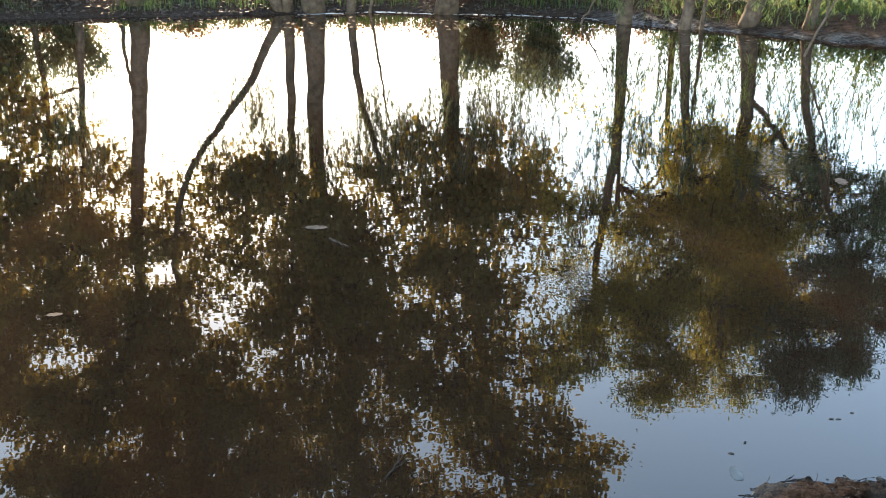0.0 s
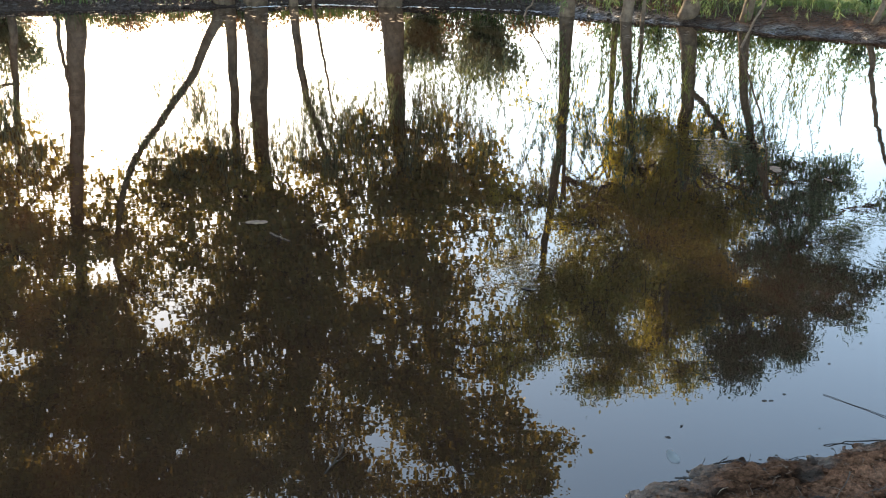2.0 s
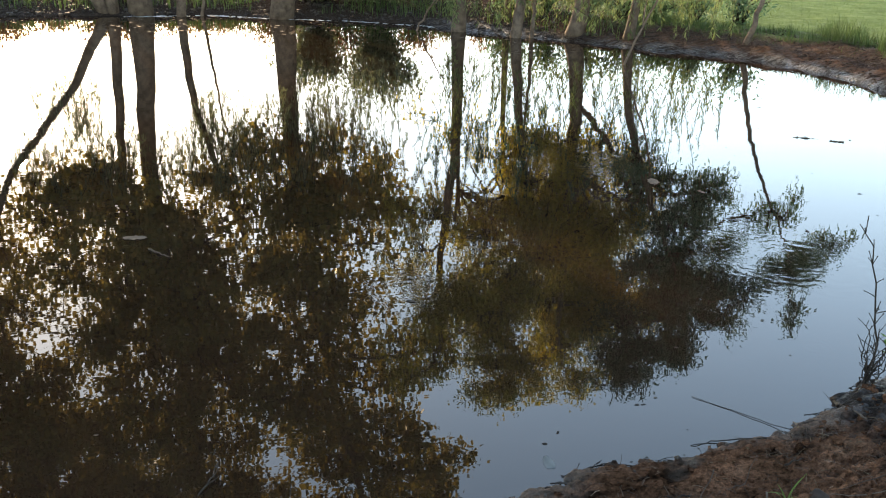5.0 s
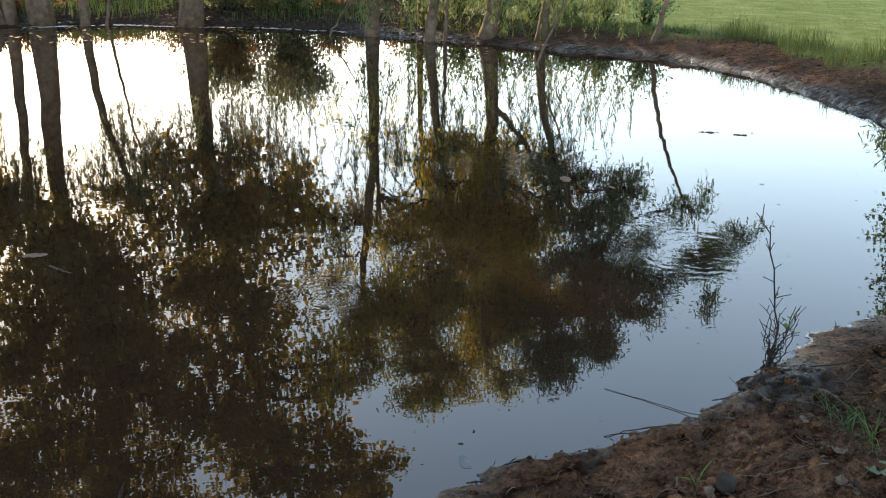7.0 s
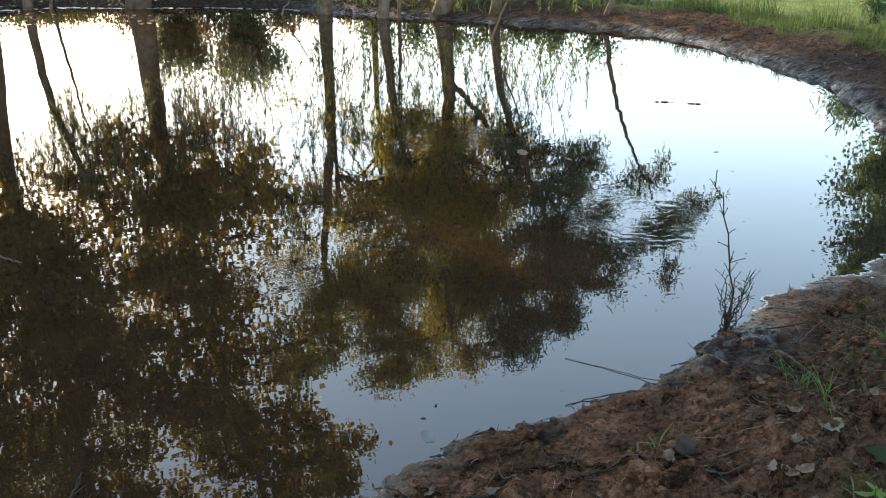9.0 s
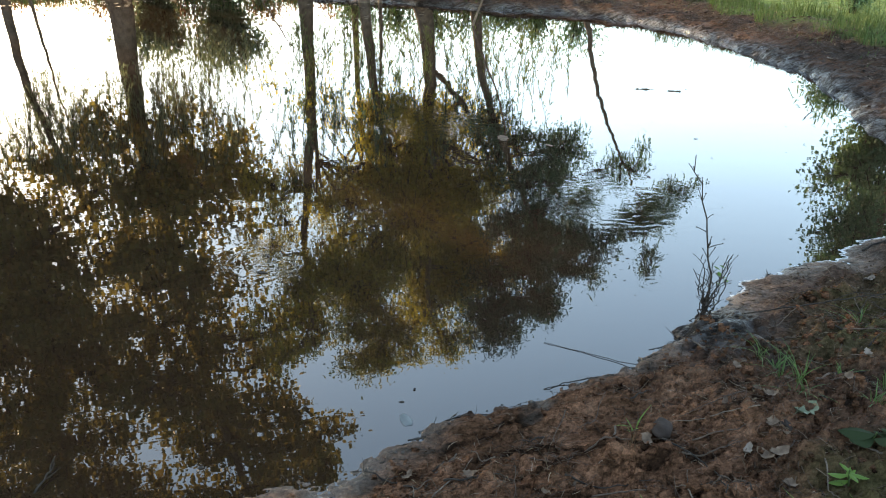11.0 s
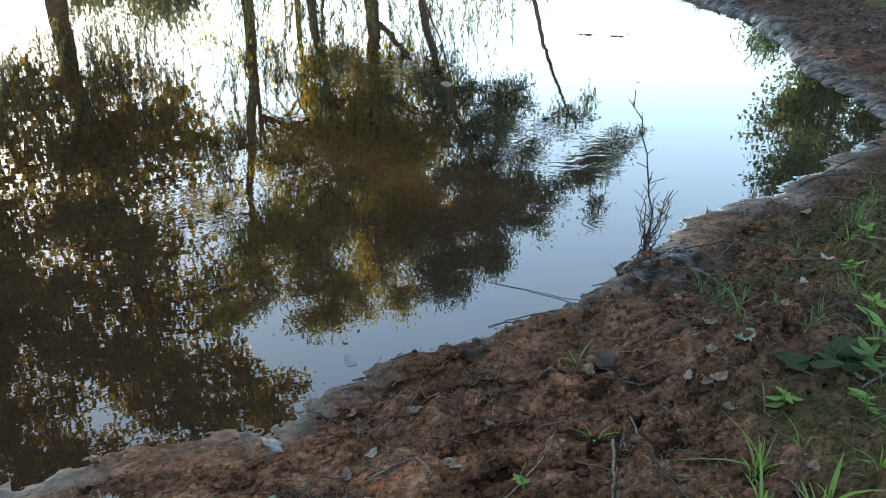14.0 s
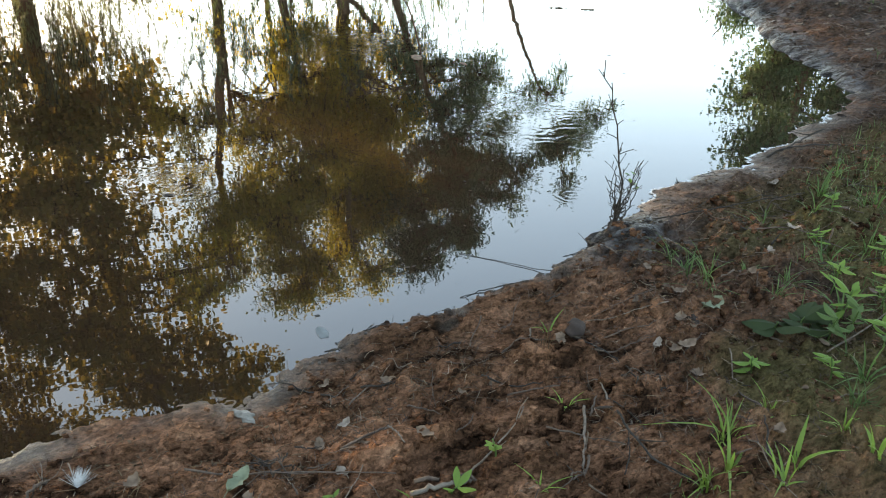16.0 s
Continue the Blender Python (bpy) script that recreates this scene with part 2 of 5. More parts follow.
def make_water_material():
    """Still brown pond water: a dark turbid body under a smooth face with faint ripples."""
    m, t, p = material("pond_water")
    n = noise_tex(t, 0.8, 4)
    c = ramp(t, n, ((0.3, (0.008, 0.0042, 0.0024)), (0.7, (0.0135, 0.0072, 0.0042))))
    t.links.new(c.outputs[0], p.inputs["Base Color"])
    p.inputs["Roughness"].default_value = 0.003
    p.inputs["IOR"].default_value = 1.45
    wave = noise_tex(t, 9.0, 2.6, 0.55, (0.55, 1.0, 1.0))
    swell = noise_tex(t, 1.3, 2, 0.5)
    b1 = node(t, "ShaderNodeBump", Strength=1.0, Distance=0.00026)
    t.links.new(wave, b1.inputs["Height"])
    b2 = node(t, "ShaderNodeBump", Strength=1.0, Distance=0.0008)
    t.links.new(swell, b2.inputs["Height"])
    t.links.new(b1.outputs[0], b2.inputs["Normal"])
    last = b2
    for x, y, reach, length, height in RINGS:
        last = ripple_rings(t, last, x, y, reach, length, height)
    t.links.new(last.outputs[0], p.inputs["Normal"])
    return m


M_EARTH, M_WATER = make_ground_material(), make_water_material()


# ---------------------------------------------------------------- mesh helpers
def mesh_ob(name, verts, faces, mat, parent=None, label="", smooth=False):
    """One mesh object from arrays; its vertices are in the world, or in its parent's space."""
    me = bpy.data.meshes.new(name)
    v = np.asarray(verts, dtype=np.float32).reshape(-1, 3)
    if isinstance(faces, np.ndarray):
        k = faces.shape[1]
        me.vertices.add(len(v))
        me.vertices.foreach_set("co", v.ravel())
        me.loops.add(faces.size)
        me.loops.foreach_set("vertex_index", faces.astype(np.int32).ravel())
        me.polygons.add(len(faces))
        me.polygons.foreach_set("loop_start", np.arange(0, faces.size, k, dtype=np.int32))
        me.update(calc_edges=True)
        me.validate()
    else:
        me.from_pydata(v.tolist(), [], faces)
    if smooth:
        me.polygons.foreach_set("use_smooth", np.ones(len(me.polygons), dtype=bool))
    me.materials.append(mat)
    ob = new(name, me)
    if parent:
        ob.parent = parent
    if label:
        tagged(ob, label)
    return ob


def thing(name, x, y, z, label, category, group="", kind=""):
    ob = new(name)
    ob.empty_display_size = 0.1
    ob.location = (x, y, z)
    return tagged(ob, label, category, group, kind)


class Shape:
    """Gathers pieces of one mesh."""
    def __init__(self):
        self.v, self.f, self.n = [], [], 0

    def add(self, verts, faces):
        self.v.append(np.asarray(verts, float))
        self.f += [tuple(i + self.n for i in f) for f in faces]
        self.n += len(verts)

    def tube(self, path, radii, sides=6, cap=True):
        """A tapered, bent stem through the points of path."""
        p = np.asarray(path, float)
        r = np.interp(np.linspace(0, 1, len(p)), np.linspace(0, 1, len(radii)), radii)
        d = np.gradient(p, axis=0)
        d /= np.linalg.norm(d, axis=1)[:, None] + 1e-9
        ref = np.array([0.31, 0.95, 0.05]) if abs(d[0][2]) > 0.7 else np.array([0.05, 0.1, 1.0])
        a = np.cross(d, ref)
        a /= np.linalg.norm(a, axis=1)[:, None] + 1e-9
        b = np.cross(d, a)
        ang = np.arange(sides) * 2 * np.pi / sides
        ring = p[:, None] + r[:, None, None] * (np.cos(ang)[None, :, None] * a[:, None] + np.sin(ang)[None, :, None] * b[:, None])
        faces = []
        for i in range(len(p) - 1):
            for j in range(sides):
                k = (j + 1) % sides
                faces.append((i * sides + j, i * sides + k, (i + 1) * sides + k, (i + 1) * sides + j))
        if cap:
            faces.append(tuple(range(sides))[::-1])
            faces.append(tuple((len(p) - 1) * sides + j for j in range(sides)))
        self.add(ring.reshape(-1, 3), faces)

    def tubes(self, paths, r0, r1):
        """Many thin three-sided twigs at once; paths: twigs x points x 3."""
        p = np.asarray(paths, float)
        m, k = p.shape[:2]
        d = unit(np.gradient(p, axis=1))
        a = unit(np.cross(d, np.array([0.31, 0.95, 0.05])))
        c = np.cross(d, a)
        r = np.linspace(r0, r1, k)[None, :, None, None]
        ang = np.arange(3) * 2 * np.pi / 3
        ring = p[:, :, None] + r * (np.cos(ang)[:, None] * a[:, :, None] + np.sin(ang)[:, None] * c[:, :, None])
        i, j = np.meshgrid(np.arange(k - 1), np.arange(3), indexing="ij")
        q = np.stack([i * 3 + j, i * 3 + (j + 1) % 3, (i + 1) * 3 + (j + 1) % 3, (i + 1) * 3 + j], -1).reshape(-1, 4)
        return ring.reshape(-1, 3), ((np.arange(m) * 3 * k)[:, None, None] + q[None]).reshape(-1, 4)

    def blade(self, path, widths, side):
        """A flat curved strip with a keel, such as a grass blade or a leaf."""
        p = np.asarray(path, float)
        w = np.interp(np.linspace(0, 1, len(p)), np.linspace(0, 1, len(widths)), widths)
        d = np.gradient(p, axis=0)
        d /= np.linalg.norm(d, axis=1)[:, None] + 1e-9
        up = np.cross(d, np.asarray(side, float))
        up /= np.linalg.norm(up, axis=1)[:, None] + 1e-9
        s = np.cross(up, d)
        v = np.stack([p + s * w[:, None] / 2 + up * w[:, None] * 0.15, p, p - s * w[:, None] / 2 + up * w[:, None] * 0.15], 1).reshape(-1, 3)
        f = []
        for i in range(len(p) - 1):
            f += [(3 * i, 3 * i + 1, 3 * i + 4, 3 * i + 3), (3 * i + 1, 3 * i + 2, 3 * i + 5, 3 * i + 4)]
        self.add(v, f)

    def ob(self, name, mat, parent=None, label="", smooth=False):
        return mesh_ob(name, np.concatenate(self.v), self.f, mat, parent, label, smooth)


def curve(points, n, wob=0.0, rng=None):
    """A smooth path of n points through a few given ones."""
    p = np.asarray(points, float)
    s = np.r_[0, np.cumsum(np.linalg.norm(np.diff(p, axis=0), axis=1))]
    u = np.linspace(0, s[-1], n)
    out = np.stack([np.interp(u, s, p[:, i]) for i in range(3)], 1)
    for _ in range(max(1, n // (2 * len(p)))):
        out[1:-1] = (out[:-2] + 2 * out[1:-1] + out[2:]) / 4
    if wob:
        out[1:-1] += rng.normal(0, wob, (n - 2, 3))
    return out


def unit(v):
    return v / (np.linalg.norm(v, axis=-1, keepdims=True) + 1e-9)


def leaves_ob(name, rng, centres, ways, length, width, mat, parent, label="", rounded=False):
    """Many small leaves in one mesh: each a folded, pointed diamond, or a rounded blade with a short tip."""
    n = len(centres)
    d = unit(ways)
    s = unit(np.cross(d, rng.normal(size=(n, 3))))
    up = np.cross(s, d)
    L = length * rng.uniform(0.6, 1.25, (n, 1))
    W = width * rng.uniform(0.7, 1.2, (n, 1))
    if rounded:
        bow = up * W * 0.12
        v = np.stack([centres, centres + d * L * 0.22 + s * W * 0.42 + bow, centres + d * L * 0.62 + s * W * 0.46 + bow, centres + d * L,
                      centres + d * L * 0.62 - s * W * 0.46 + bow, centres + d * L * 0.22 - s * W * 0.42 + bow], 1)
    else:
        v = np.stack([centres, centres + d * L * 0.45 + s * W / 2 + up * W * 0.15, centres + d * L, centres + d * L * 0.45 - s * W / 2 + up * W * 0.15], 1)
    f = np.arange(v.shape[0] * v.shape[1]).reshape(n, -1)
    return mesh_ob(name, v.reshape(-1, 3), f, mat, parent, label)


_lat = np.random.RandomState(7).rand(256, 256)


def vnoise(x, y):
    xi, yi = np.floor(x).astype(int), np.floor(y).astype(int)
    fx, fy = x - xi, y - yi
    fx, fy = fx * fx * (3 - 2 * fx), fy * fy * (3 - 2 * fy)
    g = lambda a, b: _lat[a % 256, b % 256]
    return (g(xi, yi) * (1 - fx) + g(xi + 1, yi) * fx) * (1 - fy) + (g(xi, yi + 1) * (1 - fx) + g(xi + 1, yi + 1) * fx) * fy


def fbm(x, y, octaves=4, gain=0.5):
    out, a = 0.0, 1.0
    for o in range(octaves):
        out = out + a * (vnoise(x * 2 ** o + 17.3 * o, y * 2 ** o + 9.1 * o) - 0.5)
        a *= gain
    return out


# ---------------------------------------------------------------- the lie of the land
POND = np.array([(-40, 6), (-12, 2.7), (-4, 2.2), (0.32, 2.04), (0.42, 2.09), (0.8, 2.1), (0.95, 2.05), (1.08, 2.14), (1.28, 2.23), (1.45, 2.285), (1.61, 2.27), (1.9, 2.345),
                 (2.14, 2.42), (2.39, 2.53), (2.48, 2.63), (2.76, 2.71), (2.96, 2.88), (3.27, 2.985), (3.66, 3.01), (3.8, 3.17), (4.2, 3.31), (4.6, 3.48), (4.95, 3.6),
                 (5.14, 3.78), (5.32, 4.07), (5.46, 4.47), (5.62, 4.92), (5.88, 5.44), (6.4, 6.25), (6.66, 6.85), (6.84, 7.6), (6.95, 8.4), (7.07, 9.6), (6.88, 10.8), (6.4, 11.55), (5.3, 12.25),
                 (4.4, 13.0), (3.3, 13.95), (2.5, 14.8), (1.2, 15.4), (0, 15.5), (-1.2, 15.9), (-2.4, 15.5), (-5, 15.0), (-8, 14.6),
                 (-14, 13.5), (-26, 12.5), (-40, 11)])


def shore(x, y):
    """Metres from the water's edge, positive on land."""
    p, best, inside = np.stack([x, y], -1), None, np.zeros(x.shape, bool)
    for a, b in zip(POND, np.roll(POND, -1, 0)):
        ab = b - a
        u = np.clip(((p - a) @ ab) / (ab @ ab), 0, 1)
        dist = np.hypot(x - a[0] - u * ab[0], y - a[1] - u * ab[1])
        best = dist if best is None else np.minimum(best, dist)
        cross = ((a[1] > y) != (b[1] > y)) & (x < (b[0] - a[0]) * (y - a[1]) / (b[1] - a[1] + 1e-12) + a[0])
        inside ^= cross
    return np.where(inside, -best, best)


def stairs(v, k):
    """Broken ledges: a slope that climbs in steps."""
    w = v * k
    i = np.floor(w)
    u = np.clip((w - i - 0.72) / 0.28, 0, 1)
    return (i + 0.25 * (w - i) + 0.75 * u * u * (3 - 2 * u)) / k


HOLLOWS = ((3.26, 2.70, 0.075, 0.035), (2.78, 2.17, 0.09, 0.03), (1.80, 1.19, 0.1, 0.03), (1.62, 2.16, 0.06, 0.02), (1.72, 2.03, 0.07, 0.022), (2.05, 2.22, 0.07, 0.025), (1.36, 2.1, 0.06, 0.02), (2.2, 2.16, 0.08, 0.02))   # footprints and washed-out pits


def land(x, y):
    """Height of the ground, and the distance from the water."""
    x, y = np.asarray(x, float), np.asarray(y, float)
    d = shore(x, y)
    near = np.maximum(np.clip((6.5 - y) / 2.0, 0, 1), np.clip((x - 4.5) / 1.0, 0, 1)) * np.clip((9 - x) / 1.0, 0, 1) * np.clip((x + 6) / 3, 0, 1) * np.clip((13.5 - y) / 2, 0, 1)
    d = d + near * (0.03 * fbm(x * 3.1, y * 3.1, 3) + (1 - 0.75 * np.clip((x - 4.4) / 0.6, 0, 1)) * (0.05 * fbm(x * 12, y * 14, 3, 0.6) + 0.012 * np.tanh(8 * fbm(x * 26, y * 30, 2))) + 0.09 * np.clip((x - 2.6) / 0.4, 0, 1) * fbm(x * 5.5 + 3, y * 9, 3))
    flat = np.clip((x - 2.62) / 0.2, 0, 1) * np.clip((5.0 - x) / 0.3, 0, 1) * np.clip((4.2 - y) / 0.5, 0, 1)
    step = 0.012 + (0.008 + 0.02 * vnoise(x * 2.3 + 5, y * 2.3) * near) * np.clip((x - 0.9) / 0.6, 0, 1)
    step = step * (1 - 0.8 * flat)
    z = np.where(d > 0, step * (1 - np.exp(-np.maximum(d, 0) / 0.03)) + 0.085 * np.maximum(d, 0) / (1 + np.maximum(d, 0) / 2.5),
                 -0.5 * (1 - np.exp(np.minimum(d, 0) / 0.9)))
    rise = np.clip(0.08 + d / 0.24, 0.02, 1) * (1 - flat * np.clip(1 - (d - 0.08) / 0.12, 0, 1))
    ridge = 1 - np.abs(2 * vnoise(x * 6 - y * 2.5, y * 9 + x * 2) - 1)
    soft = 1 - 0.3 * np.clip((x - 4.6) / 0.8, 0, 1)
    z = z + soft * near * rise * (0.03 * fbm(x * 4, y * 5, 3) + 0.02 * stairs(fbm(x * 6.5 + 4, y * 11 + 2 * x, 3, 0.6), 6.0) + 0.07 * stairs(fbm(x * 2.3 + 1, y * 4.4 + 0.6 * x, 4, 0.55), 7.0) + 0.015 * (ridge - 0.5) * vnoise(x * 2.2, y * 2.2 + 9) + 0.009 * fbm(x * 18, y * 30, 4, 0.7) + 0.012 * (np.abs(2 * vnoise(x * 9 + 3, y * 12) - 1) - 0.5) * vnoise(x * 3, y * 3 + 4) + 0.012 * (1 - np.abs(2 * vnoise(x * 31 + y * 8, y * 37) - 1)))
    brink = near * np.clip(d / 0.03, 0, 1) * np.clip((2.6 - x) / 0.3, 0, 1) * np.clip(1 - d / 0.3, 0, 1)
    z = z + brink * (0.007 * np.tanh(14 * fbm(x * 13 + 5 * y, y * 24, 3, 0.6)) - 0.008 * np.exp(-(fbm(x * 9, y * 17 + 3 * x, 3, 0.6) / 0.03) ** 2))
    plate = np.tanh(9 * fbm(x * 4.3 + 7, y * 6.1, 4, 0.55))
    plate2 = np.tanh(10 * fbm(x * 11 + 2, y * 14 + 5, 3, 0.6))
    z = z + near * rise * (0.013 * plate * vnoise(x * 1.9, y * 1.9 + 2) + 0.006 * plate2)
    along, across = 0.92 * x + 0.39 * y, 0.92 * y - 0.39 * x
    ledge = fbm(along * 2.7 + 3, across * 8.5, 4, 0.6)
    small = fbm(along * 7.5 + 1, across * 19 + 6, 3, 0.6)
    z = z + near * rise * soft * (0.015 * np.tanh(20 * ledge) - 0.018 * np.exp(-(ledge / 0.022) ** 2) + 0.008 * np.tanh(14 * small) - 0.011 * np.exp(-(small / 0.04) ** 2))
    side = np.maximum(np.clip((x - 4.9) / 1.0, 0, 1) * np.clip((y - 4.4) / 1.0, 0, 1), np.clip((y - 12) / 1.5, 0, 1))
    z = z + side * (0.13 * np.clip(d / 1.1, 0, 1) ** 0.8)
    z = z + (1 - near) * rise * 0.05 * fbm(x * 1.3, y * 1.3, 4)
    for hx, hy, ra, depth in HOLLOWS:
        z = z - depth * np.exp(-((0.92 * (x - hx) + 0.39 * (y - hy)) / ra) ** 4 - ((0.92 * (y - hy) - 0.39 * (x - hx)) / (0.55 * ra)) ** 4)
    z = np.where(d > 0.02, np.maximum(z, 0.006), z)
    z = z + np.clip((np.hypot(x, y) - 30) / 100, 0, 1) * 0.4
    return z, d


def spaced(lo, hi, step, growth):
    """Even steps between lo and hi, longer ones beyond, and ever longer ones out to the horizon."""
    mid = list(np.arange(lo, hi, step))
    up, s = [hi], step
    while up[-1] < 2000:
        s *= growth if up[-1] < 7.5 else 1.045 if up[-1] < 17 else 1.3
        up.append(up[-1] + s)
    down, s, at = [], step, lo
    while at > -2000:
        s *= 1.13
        at -= s
        down.append(at)
    return np.array(down[::-1] + mid + up)


gx, gy = spaced(-0.1, 3.9, 0.0102, 1.014), spaced(0.95, 3.4, 0.0102, 1.014)
GX, GY = np.meshgrid(gx, gy, indexing="ij")
GZ, GD = land(GX.ravel(), GY.ravel())
nx, ny = GX.shape
idx = np.arange(nx * ny).reshape(nx, ny)
quads = np.stack([idx[:-1, :-1], idx[1:, :-1], idx[1:, 1:], idx[:-1, 1:]], -1).reshape(-1, 4)
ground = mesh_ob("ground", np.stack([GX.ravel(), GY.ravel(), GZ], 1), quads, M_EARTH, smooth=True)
tagged(ground, "red-brown eroded pond bank, dark mud and green turf", "ground", kind="structure")
X, Y = GX.ravel(), GY.ravel()
edge = 0.9 + 0.5 * fbm(X * 1.1, Y * 1.1, 3)
right_side = np.clip((X - 5.0) / 1.2, 0, 1) * np.clip((Y - 5.2) / 1.5, 0, 1)
turf = np.clip((GD - edge) / 0.35, 0, 1) * right_side
turf = np.maximum(turf, np.clip((np.hypot(X, Y - 8) - 30) / 20, 0, 1))
far_left = np.clip((Y - 11) / 1.5, 0, 1) * np.clip((5.5 - X) / 1.5, 0, 1) * (1 - turf)
wet = np.clip(1 - GD / (0.2 + 0.3 * vnoise(X * 1.7, Y * 1.7)), 0, 1) * np.clip((X - 4.0) / 1.0 + (Y - 9) / 3, 0, 1)
mud_zone = np.clip((X - 4.3) / 0.8, 0, 1) * np.clip((Y - 3.3) / 0.8, 0, 1)
wet = np.maximum(wet, mud_zone * np.clip(1.15 - GD / (0.12 + 0.3 * vnoise(X * 1.9, Y * 1.9)), 0.1, 0.95))
far_left = np.maximum(far_left, 0.92 * mud_zone * np.clip((GD - 0.2) / 0.3, 0, 1) * (1 - turf) * (0.65 + 0.35 * vnoise(X * 2.7, Y * 2.7)))
wet = np.maximum(wet, np.clip(1.3 * np.exp(-((X - 2.56) ** 2 + (Y - 2.55) ** 2) / 0.045), 0, 1))
wet = np.maximum(wet, 0.3 * np.clip(1 - GD / 0.06, 0, 1))
lobe = np.clip((X - 2.6) / 0.3, 0, 1)
rim = np.clip(1.2 - np.abs(GD - 0.03) / (0.05 + 0.05 * lobe + 0.09 * vnoise(X * 4.1, Y * 4.1)), 0, 1) * np.clip(vnoise(X * 3.3, Y * 3.3) * 2.2 - 0.35 + 0.5 * lobe, 0, 1) * (Y < 6.5) * np.clip((5.0 - X) / 0.4, 0, 1)
right_rim = np.clip(1 - np.abs(GD - 0.02) / 0.09, 0, 1) * np.clip((X - 4.9) / 0.3, 0, 1) * np.clip(vnoise(X * 2.3, Y * 2.3) * 1.2 + vnoise(X * 13, Y * 13) * 1.8 - 1.65, 0, 0.55)
rim = rim * (1 - 0.5 * lobe * np.clip(GD / 0.05, 0, 1))
rim = rim * (1 - 0.55 * np.exp(-((X - 2.0) / 0.45) ** 2))
rim = np.maximum(rim * (1 - np.exp(-((X - 2.55) ** 2 + (Y - 2.55) ** 2) / 0.05)), right_rim)
moss = 0.7 * np.clip((vnoise(X * 2.1 + 4, Y * 2.1) + 0.5 * (X - 2.1) - 0.4 * (Y - 1.75)) * 2.2 - 1.0, 0, 1) * np.clip((GD - 0.2) / 0.3, 0, 1) * (Y < 4)
# the same darkened litter tone over the near bank, stronger towards the right
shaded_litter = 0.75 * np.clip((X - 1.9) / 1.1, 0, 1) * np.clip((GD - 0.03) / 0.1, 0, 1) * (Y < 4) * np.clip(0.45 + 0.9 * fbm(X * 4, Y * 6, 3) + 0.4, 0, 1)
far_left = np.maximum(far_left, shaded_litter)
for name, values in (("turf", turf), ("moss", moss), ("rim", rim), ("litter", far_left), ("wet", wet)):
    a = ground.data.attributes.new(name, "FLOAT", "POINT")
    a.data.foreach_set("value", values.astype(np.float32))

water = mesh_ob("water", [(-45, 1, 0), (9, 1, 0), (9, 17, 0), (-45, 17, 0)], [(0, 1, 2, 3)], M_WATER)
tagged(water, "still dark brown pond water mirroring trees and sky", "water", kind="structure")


def zat(x, y):
    return float(land(np.array([x]), np.array([y]))[0][0])


